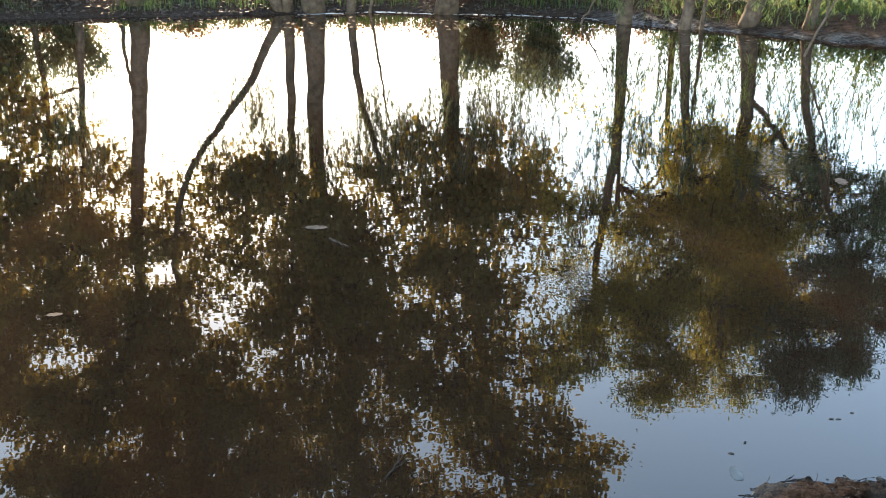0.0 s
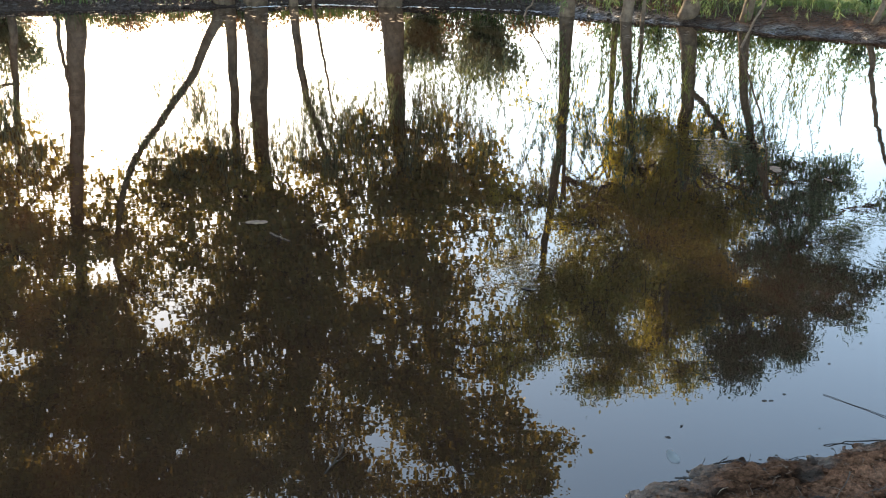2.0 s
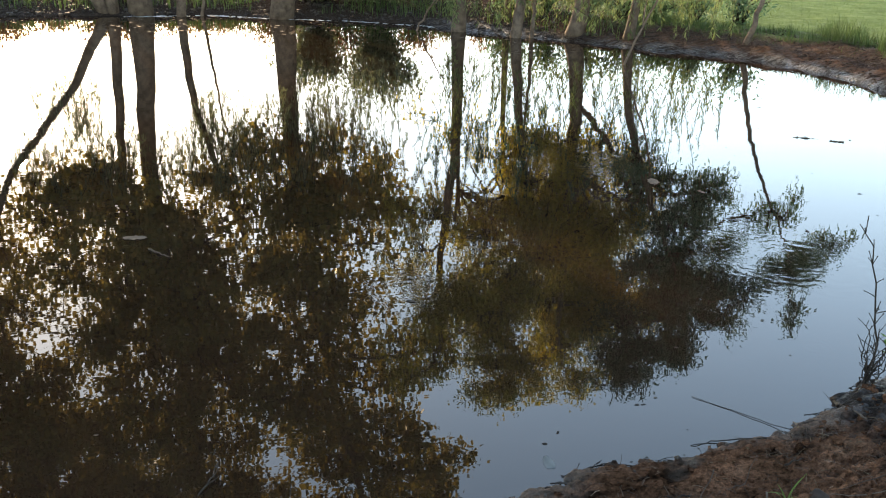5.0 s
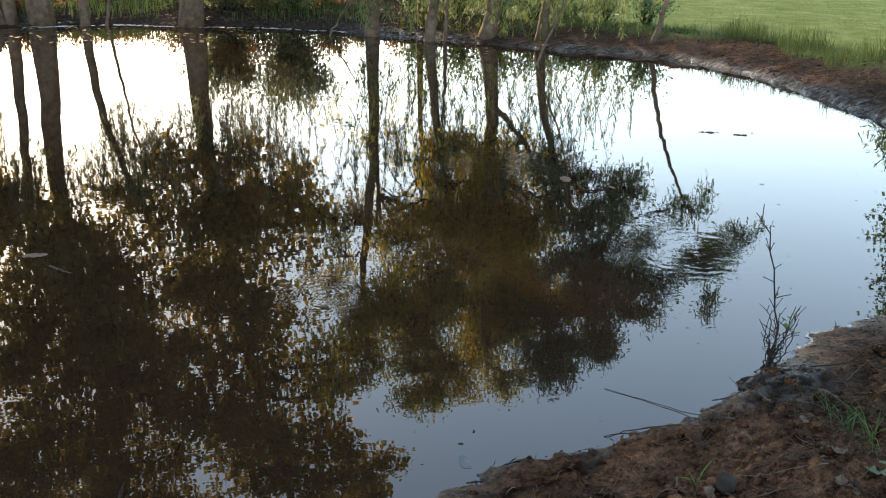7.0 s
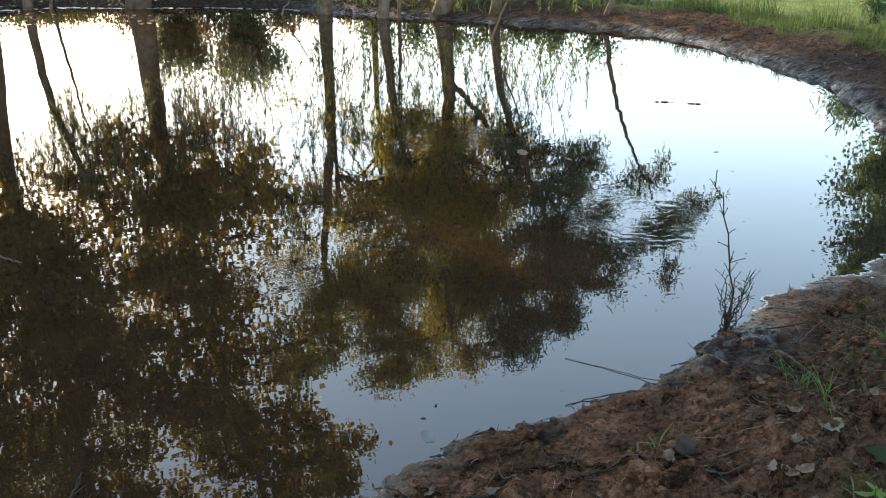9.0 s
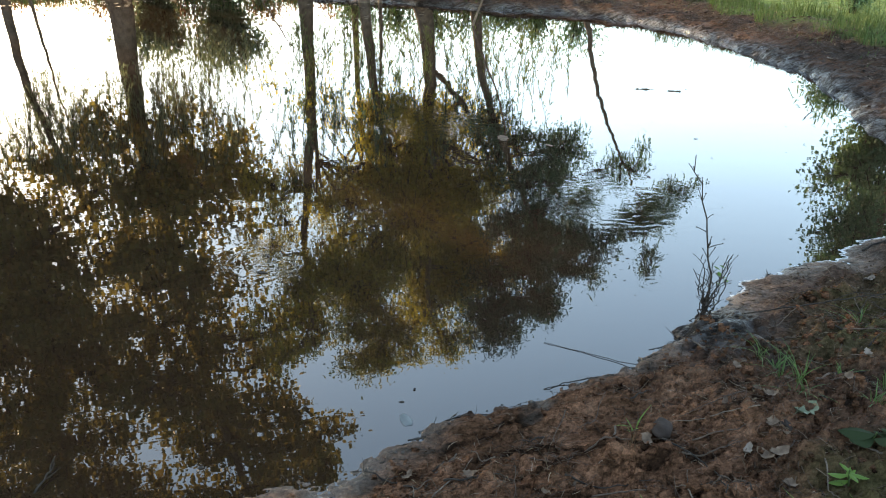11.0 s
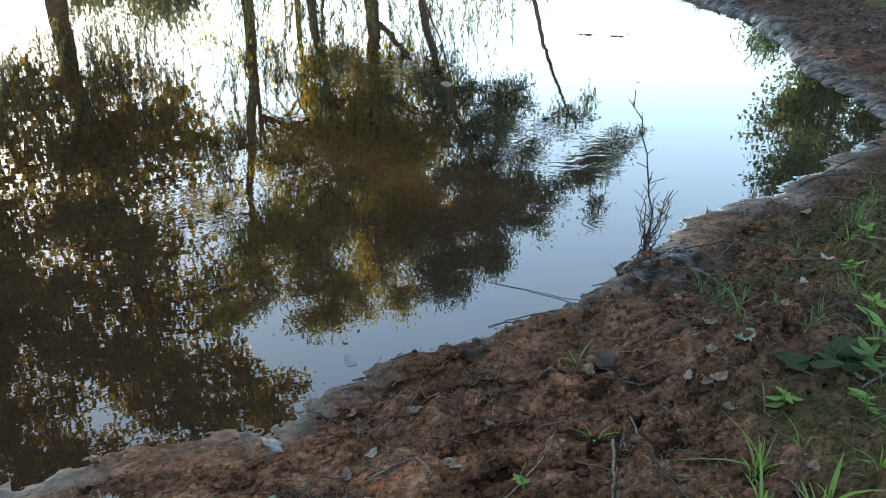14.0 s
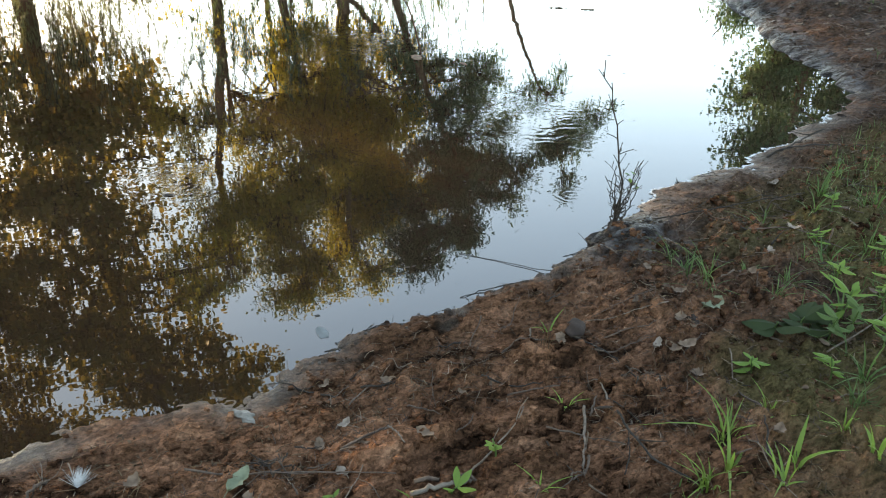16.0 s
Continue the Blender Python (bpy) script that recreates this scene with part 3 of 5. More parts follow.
# ---------------------------------------------------------------- trees
def tree(name, label, category, seed, trunk, r0, clumps, leaf, mat, droop=0.3, twig=0.012, stems=(), group="trees on the far bank", gaps=0.42, windows=(), even=False):
    """A tree on its bank: trunk, further stems, a limb to every clump of the crown, twigs and leaves.
    clumps: x, y, z, radius across, radius up, sprays, leaves in a spray. windows: x, z, radii of openings in the crown.
    even: broad rounded leaves spread evenly through each clump, else fine ones gathered towards its rim."""
    rng = np.random.RandomState(seed)
    base = np.array(trunk[0], float)
    base[2] = zat(base[0], base[1]) - 0.06 if base[2] == 0 else base[2]
    root = thing(name, *base, label, category, group)
    main = curve([base] + [np.array(p, float) for p in trunk[1:]], 26, 0.012, rng)
    paths = [(main, r0)]
    s = Shape()
    flare = np.array([1.5, 1.12, 1.0, 0.95, 0.88, 0.8, 0.7, 0.6, 0.48, 0.35]) * r0
    s.tube(main - base, flare, 10)
    s.ob("trunk", M_BARK, root, smooth=True)
    for pts, r in stems:
        first = np.array(pts[0], float)
        if first[2] == 0:
            first[2] = zat(first[0], first[1]) - 0.05
        p = curve([first] + [np.array(q, float) for q in pts[1:]], 18, 0.012, rng)
        s = Shape()
        s.tube(p - base, [r * 1.25, r, r * 0.85, r * 0.6, r * 0.4], 8)
        s.ob("stem", M_BARK, root, smooth=True)
        paths.append((p, r))
    tws, cs, ws = [], [], []
    for cx, cy, cz, ra, ru, sprays, per, fine in clumps:
        c = np.array([cx, cy, cz])
        best = min(((np.linalg.norm(p[i] - c) + 1.2 * max(0, p[i][2] - cz), p[i]) for p, _ in paths for i in range(5, len(p))), key=lambda q: q[0])[1]
        mid = (best + c) / 2 + np.array([0, 0, 0.12 * np.linalg.norm(best - c)])
        limb = curve([best, mid, c], 9, 0.03, rng)
        s = Shape()
        s.tube(limb - base, [max(0.012, r0 * 0.3), r0 * 0.12 + 0.006], 6)
        s.ob("limb", M_BARK, root, smooth=True)
        hubs = [(c, ra, ru, 0.62)] + [(c + np.array([math.cos(a) * ra, rng.uniform(-0.3, 0.3) * ra, math.sin(a) * ru]) * rng.uniform(0.7, 1.0), ra * 0.45, ru * 0.45, 0.095)
                                      for a in rng.uniform(0, 2 * np.pi, 4)]
        for h, qa, qu, part_of in hubs:
            k = max(3, int(sprays * part_of))
            way = unit(rng.normal(size=(k, 3)))
            if even:
                ring, turn = np.sqrt(rng.uniform(0, 1, k)), rng.uniform(0, 2 * np.pi, k)
                tip = h + np.stack([ring * np.cos(turn) * qa, rng.uniform(-0.3, 0.3, k), ring * np.sin(turn) * qu], 1)
            else:
                tip = h + way * rng.uniform(0, 1, (k, 1)) ** 0.36 * np.array([qa, qa * 0.3, qu])
            open_sky = vnoise(tip[:, 0] * 3.1 + seed, tip[:, 2] * 3.1) * 0.5 + vnoise(tip[:, 0] * 7, tip[:, 2] * 7 + seed) * 0.5
            keep = open_sky > gaps
            for wx, wz, wa, wu in windows:
                keep &= ((tip[:, 0] - wx) / wa) ** 2 + ((tip[:, 2] - wz) / wu) ** 2 > rng.uniform(-0.1, 1.2, k)
            tip = tip[keep]
            k = len(tip)
            if not k:
                continue
            start = limb[rng.randint(4, 9, k)] * 0.5 + h * 0.5
            mid = (start + tip) / 2 + rng.normal(0, 0.1, (k, 3)) * ra
            u = np.linspace(0, 1, 5)[None, :, None]
            tw = (1 - u) ** 2 * start[:, None] + 2 * u * (1 - u) * mid[:, None] + u * u * tip[:, None]
            tws.append((tw - base)[::3] if even else tw - base)
            along = rng.uniform(0.8 if even else 0.45, 1.1, (k, per, 1))
            at = (1 - along) ** 2 * start[:, None] + 2 * along * (1 - along) * mid[:, None] + along ** 2 * tip[:, None]
            at = at + rng.normal(0, fine, (k, per, 3))
            out = unit(tip - mid)
            at, ways = at.reshape(-1, 3), (out[:, None] * 0.6 + rng.normal(0, 0.7, (k, per, 3)) + np.array([0, 0, -droop])).reshape(-1, 3)
            if even:
                closed = vnoise(at[:, 0] * 7.5 + seed, at[:, 2] * 7.5) < 0.79
                at, ways = at[closed], ways[closed]
            cs.append(at - base)
            ws.append(ways)
    v, f = Shape().tubes(np.concatenate(tws), twig, twig * 0.3)
    mesh_ob("twigs", v, f, M_TWIG, root)["kind"] = "stuff"
    crown = leaves_ob("crown", rng, np.concatenate(cs), np.concatenate(ws), *leaf, mat, root, rounded=even)
    crown["kind"] = "stuff"
    return root


def clumps_of(depth, rows, sprays, per, fine=0.1, swell=1.0):
    """Rows of x, z, radius across, radius up (and a share of the foliage) at about one depth."""
    out = []
    for i, (x, z, ra, ru, *share) in enumerate(rows):
        k = share[0] if share else 1.0
        out.append((x, depth + 0.5 * math.sin(i * 2.4), z, ra * swell, ru * swell, max(4, int(sprays * k * ra * ru * swell * swell)), per, fine))
    return out


BROAD, FINE, NARROW = (0.105, 0.083), (0.085, 0.03), (0.11, 0.022)
WINDOWS = ((-4.3, 5.8, 0.5, 1.0), (-4.6, 4.8, 0.45, 0.3), (-3.75, 5.2, 0.3, 0.5), (1.75, 4.6, 0.4, 0.3), (2.2, 5.3, 0.25, 0.4), (2.0, 6.2, 0.2, 0.4),
           (-3.95, 8.2, 0.3, 0.45), (-2.7, 8.7, 0.3, 0.45), (-0.5, 8.8, 0.3, 0.8), (-1.4, 7.1, 0.35, 0.18), (-8.4, 5.5, 0.6, 0.16), (-8.0, 7.3, 0.2, 0.4))
tree("broadleaf_tree", "tall old broadleaf tree with dense brown-green autumn crown", "tree", 11,
     [(-5.45, 15.7, 0), (-5.6, 15.7, 1.5), (-6.0, 15.7, 3.7), (-6.3, 15.9, 6.5), (-6.2, 16, 10.5)], 0.125,
     clumps_of(15.4, [(-8.3, 1.4, 0.9, 0.5, 0.6), (-7.6, 2.3, 0.8, 0.5, 0.7), (-9.2, 2.5, 0.9, 0.7), (-6.6, 3.1, 0.7, 0.5, 0.6), (-8.0, 3.4, 0.9, 0.7), (-7.0, 4.4, 1.0, 0.8), (-5.6, 4.2, 0.6, 0.6, 0.6), (-9.0, 4.7, 1.0, 0.8),
                      (-8.0, 6.0, 1.1, 0.8), (-6.4, 6.1, 1.1, 0.9), (-5.3, 6.6, 0.6, 0.7, 0.8), (-9.6, 6.6, 1.0, 0.9), (-7.2, 7.8, 1.2, 0.9), (-5.6, 8.1, 0.9, 0.9), (-8.9, 8.4, 1.1, 0.9), (-6.6, 9.7, 1.3, 0.9), (-8.5, 10.2, 1.3, 0.9), (-5.1, 9.9, 0.8, 0.8)], 640, 10, 0.125),
     BROAD, M_BROAD, gaps=0.24, windows=WINDOWS, even=True, stems=(
         ([(-6.65, 15.9, 0), (-6.7, 15.9, 0.8), (-6.85, 15.8, 2.2), (-7.1, 15.8, 3.6)], 0.06),
         ([(-5.72, 15.6, 0), (-5.78, 15.6, 0.7), (-5.7, 15.6, 1.3), (-5.8, 15.6, 2.2)], 0.035)))
tree("leaning_tree", "slender leaning broadleaf tree with thin crown", "tree", 12,
     [(-2.85, 15.6, 0), (-3.05, 15.6, 0.45), (-3.57, 15.6, 1.3), (-4.9, 15.6, 3.0), (-5.4, 15.7, 4.6), (-5.3, 15.8, 7.5)], 0.07,
     clumps_of(15.4, [(-4.2, 2.9, 0.5, 0.35, 0.4), (-4.3, 3.7, 0.6, 0.5, 0.8), (-3.6, 4.4, 0.5, 0.5, 0.8), (-5.2, 3.6, 0.45, 0.4, 0.5), (-4.5, 4.5, 0.6, 0.4, 0.7), (-3.5, 5.7, 0.45, 0.6, 0.8), (-4.9, 5.6, 0.5, 0.6, 0.7), (-4.0, 5.3, 0.55, 0.6, 0.45), (-3.9, 6.4, 0.5, 0.5, 0.5), (-4.9, 7.0, 0.7, 0.7, 0.9), (-4.2, 7.6, 0.7, 0.5, 0.8), (-4.6, 8.6, 0.9, 0.7), (-4.3, 10.0, 1.0, 0.8)], 520, 10, 0.125),
     BROAD, M_BROAD, gaps=0.3, windows=WINDOWS, even=True)
tree("broadleaf_tree", "tall broadleaf tree with three trunks and dense brown-green crown", "tree", 13,
     [(-2.28, 15.7, 0), (-2.33, 15.7, 1.3), (-2.42, 15.7, 2.7), (-2.2, 15.8, 6), (-1.9, 15.9, 10.5)], 0.145,
     clumps_of(15.4, [(-3.2, 2.75, 0.6, 0.35, 0.7), (-3.5, 3.3, 0.6, 0.5), (-2.5, 3.35, 0.7, 0.5), (-1.5, 3.0, 0.55, 0.35, 0.7), (-2.4, 4.0, 0.9, 0.6), (-1.6, 4.0, 0.6, 0.6), (-2.7, 5.0, 0.9, 0.7), (-1.6, 5.0, 0.8, 0.7), (-2.8, 6.1, 0.9, 0.7), (-1.5, 6.1, 0.9, 0.7),
                      (-2.6, 7.2, 1.0, 0.7), (-1.2, 7.2, 0.9, 0.7), (-3.5, 8.4, 0.9, 0.7), (-1.7, 8.4, 1.1, 0.7), (-2.9, 9.8, 1.2, 0.8), (-1.0, 9.8, 1.0, 0.8)], 520, 10, 0.125),
     BROAD, M_BROAD, gaps=0.25, windows=WINDOWS, even=True, stems=(
         ([(-2.72, 15.6, 0), (-2.75, 15.6, 1.0), (-2.84, 15.6, 2.7), (-3.0, 15.7, 5)], 0.085),
         ([(-1.62, 15.6, 0), (-1.55, 15.6, 1.0), (-1.45, 15.6, 1.8), (-1.0, 15.6, 3.1), (-0.6, 15.6, 4.8)], 0.07),
         ([(-1.3, 15.7, 0), (-1.15, 15.7, 0.8), (-1.05, 15.7, 1.7), (-0.8, 15.7, 2.6)], 0.026)))
tree("broadleaf_tree", "thick-trunked broadleaf tree with spreading golden-brown crown", "tree", 14,
     [(0.08, 15.55, 0), (0.14, 15.55, 0.5), (0.18, 15.55, 2.2), (0.5, 15.6, 5.2), (1.1, 15.4, 8.5), (1.6, 15.2, 10.5)], 0.15,
     # clumps at x -0.75 and -0.7 are added to keep sun off the bank
     clumps_of(15.2, [(-0.4, 2.3, 0.5, 0.35, 0.8), (-0.75, 3.4, 0.5, 0.5, 0.8), (-0.7, 4.3, 0.5, 0.5, 0.8), (1.05, 2.4, 0.6, 0.35, 0.6), (0.2, 2.9, 0.8, 0.5), (1.3, 2.95, 0.65, 0.4), (2.0, 2.9, 0.4, 0.3, 0.5), (0.2, 3.55, 0.7, 0.4), (1.2, 3.5, 0.75, 0.38), (2.1, 3.5, 0.4, 0.25, 0.8), (0.1, 4.35, 0.7, 0.35), (0.0, 5.0, 0.7, 0.5), (0.85, 5.1, 0.4, 0.35, 0.7),
                      (0.2, 6.0, 0.9, 0.6), (1.25, 6.0, 0.4, 0.45, 0.8), (0.2, 7.0, 0.9, 0.6), (1.5, 7.0, 0.6, 0.5), (0.55, 8.0, 0.7, 0.6), (1.9, 8.0, 0.75, 0.5, 0.8), (0.8, 9.2, 0.9, 0.6), (2.3, 9.1, 0.8, 0.5, 0.8), (3.4, 9.1, 0.5, 0.35, 0.7)], 520, 10, 0.125)
     + clumps_of(15.2, [(1.2, 10.4, 1.1, 0.6), (2.7, 10.2, 0.8, 0.5), (2.75, 8.4, 0.4, 0.25, 0.5), (1.0, 4.3, 0.35, 0.4), (1.05, 4.9, 0.35, 0.35, 0.9), (1.7, 4.0, 0.35, 0.25, 0.7), (1.6, 5.4, 0.5, 0.4, 0.7), (2.3, 6.3, 0.4, 0.5, 0.5), (2.3, 7.3, 0.4, 0.4, 0.6)], 520, 10, 0.125),
     BROAD, M_BROAD, gaps=0.3, windows=WINDOWS, even=True)
tree("slender_tree", "slim tree with fine drooping foliage", "tree", 15,
     [(2.95, 14.05, 0), (2.96, 14.0, 0.4), (2.96, 14.0, 2.2), (2.75, 14.0, 3.9), (2.8, 13.9, 5.8)], 0.09,
     clumps_of(14.0, [(2.9, 1.7, 0.75, 0.8, 0.3), (2.7, 3.3, 0.8, 0.8, 0.8), (3.0, 4.7, 0.8, 0.8, 1.1), (3.3, 5.6, 0.6, 0.5, 1.1), (3.1, 6.0, 0.5, 0.4, 1.0), (2.4, 3.7, 0.45, 0.5, 0.6), (2.25, 4.4, 0.45, 0.6, 0.9), (2.5, 5.0, 0.4, 0.5, 0.9), (2.5, 5.7, 0.5, 0.45, 1.0), (2.3, 6.5, 0.45, 0.35, 0.9), (2.0, 5.6, 0.4, 0.5, 0.7)], 230, 34, 0.1),
     FINE, M_OLIVE, 0.9)
tree("olive_green_tree", "several-stemmed tree with dense olive and golden crown", "tree", 16,
     [(4.62, 13.2, 0), (4.72, 13.2, 0.35), (4.78, 13.2, 1.0), (4.8, 13.3, 2.5), (4.9, 13.4, 5.5)], 0.1,
     clumps_of(13.4, [(4.1, 2.4, 0.9, 0.7, 0.8), (5.1, 2.5, 0.9, 0.8, 0.8), (4.3, 3.5, 1.2, 0.9), (3.5, 3.5, 0.7, 0.8, 0.8), (5.2, 1.75, 0.45, 0.3, 0.5), (4.3, 1.7, 0.5, 0.35, 0.5), (5.6, 3.6, 1.0, 0.9), (3.4, 4.6, 0.8, 0.8), (4.7, 4.6, 1.1, 0.9), (5.9, 4.7, 0.9, 0.8),
                      (4.0, 5.6, 0.9, 0.7), (5.2, 5.6, 0.9, 0.7), (3.6, 6.2, 0.55, 0.4, 0.8), (5.3, 6.2, 0.5, 0.35), (3.9, 2.0, 0.6, 0.4, 0.7), (4.8, 1.95, 0.6, 0.35, 0.6), (5.8, 2.3, 0.6, 0.4, 0.8), (4.5, 2.8, 0.7, 0.5), (5.7, 2.9, 0.7, 0.5)], 250, 40, 0.09, 1.1),
     FINE, M_OLIVE, 0.5, gaps=0.37, stems=(
         ([(3.72, 13.35, 0), (3.78, 13.35, 0.4), (3.9, 13.4, 1.4), (4.2, 13.4, 3.0)], 0.075),
         ([(4.78, 13.2, 1.0), (5.1, 13.1, 1.35), (5.5, 13.0, 1.85), (5.9, 13.0, 2.9)], 0.045),
         ([(3.98, 13.3, 0), (4.0, 13.3, 0.5), (3.95, 13.3, 1.5)], 0.03)))
tree("grey_green_tree", "airy small-leaved tree with ragged grey-green crown", "tree", 17,
     [(5.35, 12.75, 0), (5.4, 12.7, 0.6), (5.6, 12.6, 1.6), (6.2, 12.5, 3.0), (6.8, 12.4, 4.4)], 0.06,
     clumps_of(12.4, [(5.6, 1.75, 0.5, 0.3, 0.8), (5.9, 2.2, 0.6, 0.4, 0.9), (6.6, 2.15, 0.5, 0.35, 0.9), (7.1, 2.3, 0.45, 0.3, 0.7), (7.6, 2.7, 0.4, 0.3, 0.4), (6.2, 2.8, 0.6, 0.4, 0.8), (7.0, 2.8, 0.6, 0.35, 0.7), (5.8, 3.4, 0.5, 0.4), (6.7, 3.4, 0.7, 0.45), (7.4, 3.3, 0.45, 0.35, 0.7),
                      (6.2, 4.0, 0.6, 0.45), (7.1, 4.1, 0.65, 0.45, 1.1), (7.7, 4.0, 0.4, 0.4, 0.9), (7.5, 4.6, 0.4, 0.28), (5.9, 4.7, 0.6, 0.4), (6.5, 4.8, 0.5, 0.4), (6.2, 5.4, 0.5, 0.35), (6.7, 5.3, 0.3, 0.25), (5.6, 5.5, 0.5, 0.35),
                      (6.6, 3.8, 0.5, 0.35, 0.8), (7.2, 3.7, 0.4, 0.3, 0.6), (7.1, 4.55, 0.4, 0.3, 0.8), (7.45, 4.35, 0.3, 0.4, 0.9), (6.0, 4.35, 0.5, 0.35, 0.9), (6.3, 4.4, 0.35, 0.35, 0.8), (6.25, 5.05, 0.35, 0.3, 0.9), (5.5, 5.0, 0.5, 0.4, 0.9), (5.9, 5.75, 0.3, 0.2, 0.7)], 380, 30, 0.08),
     NARROW, M_LACY, 0.4, gaps=0.4)
tree("arching_sapling", "thin arching sapling with drooping narrow leaves", "tree", 18,
     [(6.78, 11.85, 0), (6.87, 11.8, 0.25), (6.88, 11.8, 0.6), (7.15, 11.9, 1.3), (7.6, 12.0, 2.15), (8.1, 12.0, 3.0)], 0.034,
     clumps_of(12.0, [(8.3, 3.6, 0.4, 0.4, 1.3), (8.85, 3.6, 0.3, 0.4, 1.2), (8.25, 4.15, 0.25, 0.25), (8.3, 2.6, 0.35, 0.3, 0.35), (7.7, 2.5, 0.35, 0.4, 0.3), (8.8, 3.0, 0.35, 0.3, 0.6)], 420, 28, 0.08),
     NARROW, M_LACY, 1.0, gaps=0.38)
tree("broadleaf_bush", "tall green bush with broad rounded leaves", "bush", 19,
     [(10.9, 9.4, 0), (10.9, 9.4, 0.8), (10.8, 9.4, 2.2), (10.7, 9.3, 3.4)], 0.08,
     clumps_of(9.3, [(10.0, 1.9, 0.75, 0.7), (10.9, 1.7, 0.8, 0.7), (9.7, 2.7, 0.6, 0.6), (10.8, 2.9, 1.0, 0.9), (9.9, 3.4, 0.7, 0.5), (11.8, 2.4, 0.9, 1.0), (11.0, 4.0, 0.9, 0.7)], 175, 50, 0.1),
     (0.066, 0.044), M_BUSH, group="bushes", gaps=0.36)


def hanging_willow(name, label, seed, x0, x1, depth, count, low, high, top, tx, mat=None, longer=1.0, leaf=0.014, bunched=0.0):
    """Long weeping strands that hang from bent boughs, evenly or in bunches."""
    rng = np.random.RandomState(seed)
    root = thing(name, tx, depth + 0.9, zat(tx, depth + 0.9), label, "willow", "trees on the far bank")
    base = np.array(root.location)
    trunk = curve([(base[0], depth + 0.9, base[2] - 0.05), (base[0] + 0.03, depth + 0.9, 1.6), (base[0], depth + 0.5, top), (base[0], depth + 0.2, top + 0.4)], 14)
    s = Shape()
    s.tube(trunk - base, [0.06, 0.045, 0.025], 8)
    s.ob("trunk", M_BARK, root, smooth=True)
    cs, ws = [], []
    for k in range(5):
        bx = x0 + (k + 0.5) * (x1 - x0) / 5
        bough = curve([trunk[-3], ((trunk[-3][0] + bx) / 2, depth, top + 0.5), (bx, depth + rng.uniform(-0.5, 0.3), top)], 9)
        b = Shape()
        b.tube(bough - base, [0.03, 0.012], 5)
        b.ob("bough", M_BARK, root, smooth=True)
    for _ in range(count):
        x, y = rng.uniform(x0, x1), depth + rng.uniform(-0.7, 0.6)
        lo = rng.uniform(low, high)
        if vnoise(np.array(x * 1.5 + seed), np.array(lo * 1.3)) < bunched:
            continue
        hi = min(top, lo + longer * rng.uniform(0.25, 1.0) + 1.2 * rng.uniform(0, 1) ** 5)
        sway = rng.normal(0, 0.09, 2)
        p = curve([(x + sway[0] * 2.5, y + sway[1] * 2, hi), (x + sway[0], y + sway[1], (hi + lo) / 2), (x, y, lo)], 7, 0.01, rng)
        strand = Shape()
        strand.tube(p - base, [0.0055, 0.002], 3, False)
        strand.ob("strand", M_TWIG, root)
        n = int(38 * (hi - lo) + 10)
        u = rng.uniform(0, 1, n)
        at = np.stack([np.interp(u, np.linspace(0, 1, 7), p[:, i]) for i in range(3)], 1)
        cs.append(at - base)
        ws.append(np.stack([rng.normal(0, 0.55, n), rng.normal(0, 0.55, n), -np.ones(n)], 1))
    leaves_ob("crown", rng, np.concatenate(cs), np.concatenate(ws), 0.11, leaf, mat or M_WILLOW, root)["kind"] = "stuff"
    return root


hanging_willow("weeping_willow", "weeping willow with yellow-green strands over the water", 31, 2.6, 4.6, 13.6, 80, 0.15, 0.7, 2.2, 3.85)
hanging_willow("weeping_willow", "weeping willow with yellow-green strands over the water", 32, 4.4, 6.9, 12.7, 85, 0.12, 0.7, 2.1, 4.85)
hanging_willow("weeping_willow", "thin weeping willow strands with grey-green leaves", 33, -0.9, 2.6, 15.0, 330, 0.5, 2.2, 2.9, 0.15, M_SHRUB, leaf=0.019, bunched=0.5)
hanging_willow("weeping_willow", "thin weeping willow strands with sparse leaves", 34, -4.6, -0.7, 15.3, 420, 0.9, 2.4, 3.0, -2.35, M_SHRUB, leaf=0.019, bunched=0.5)
hanging_willow("weeping_willow", "thin brownish-green strands hanging at the far shore", 36, -8.8, -5.9, 15.2, 210, 0.7, 2.6, 3.2, -7.6, M_SHRUB, leaf=0.02, bunched=0.45)
hanging_willow("weeping_willow", "thin grey-green hanging strands over the water", 35, 2.4, 6.0, 13.3, 150, 0.55, 1.9, 2.6, 3.0, M_LACY, leaf=0.018, bunched=0.5)


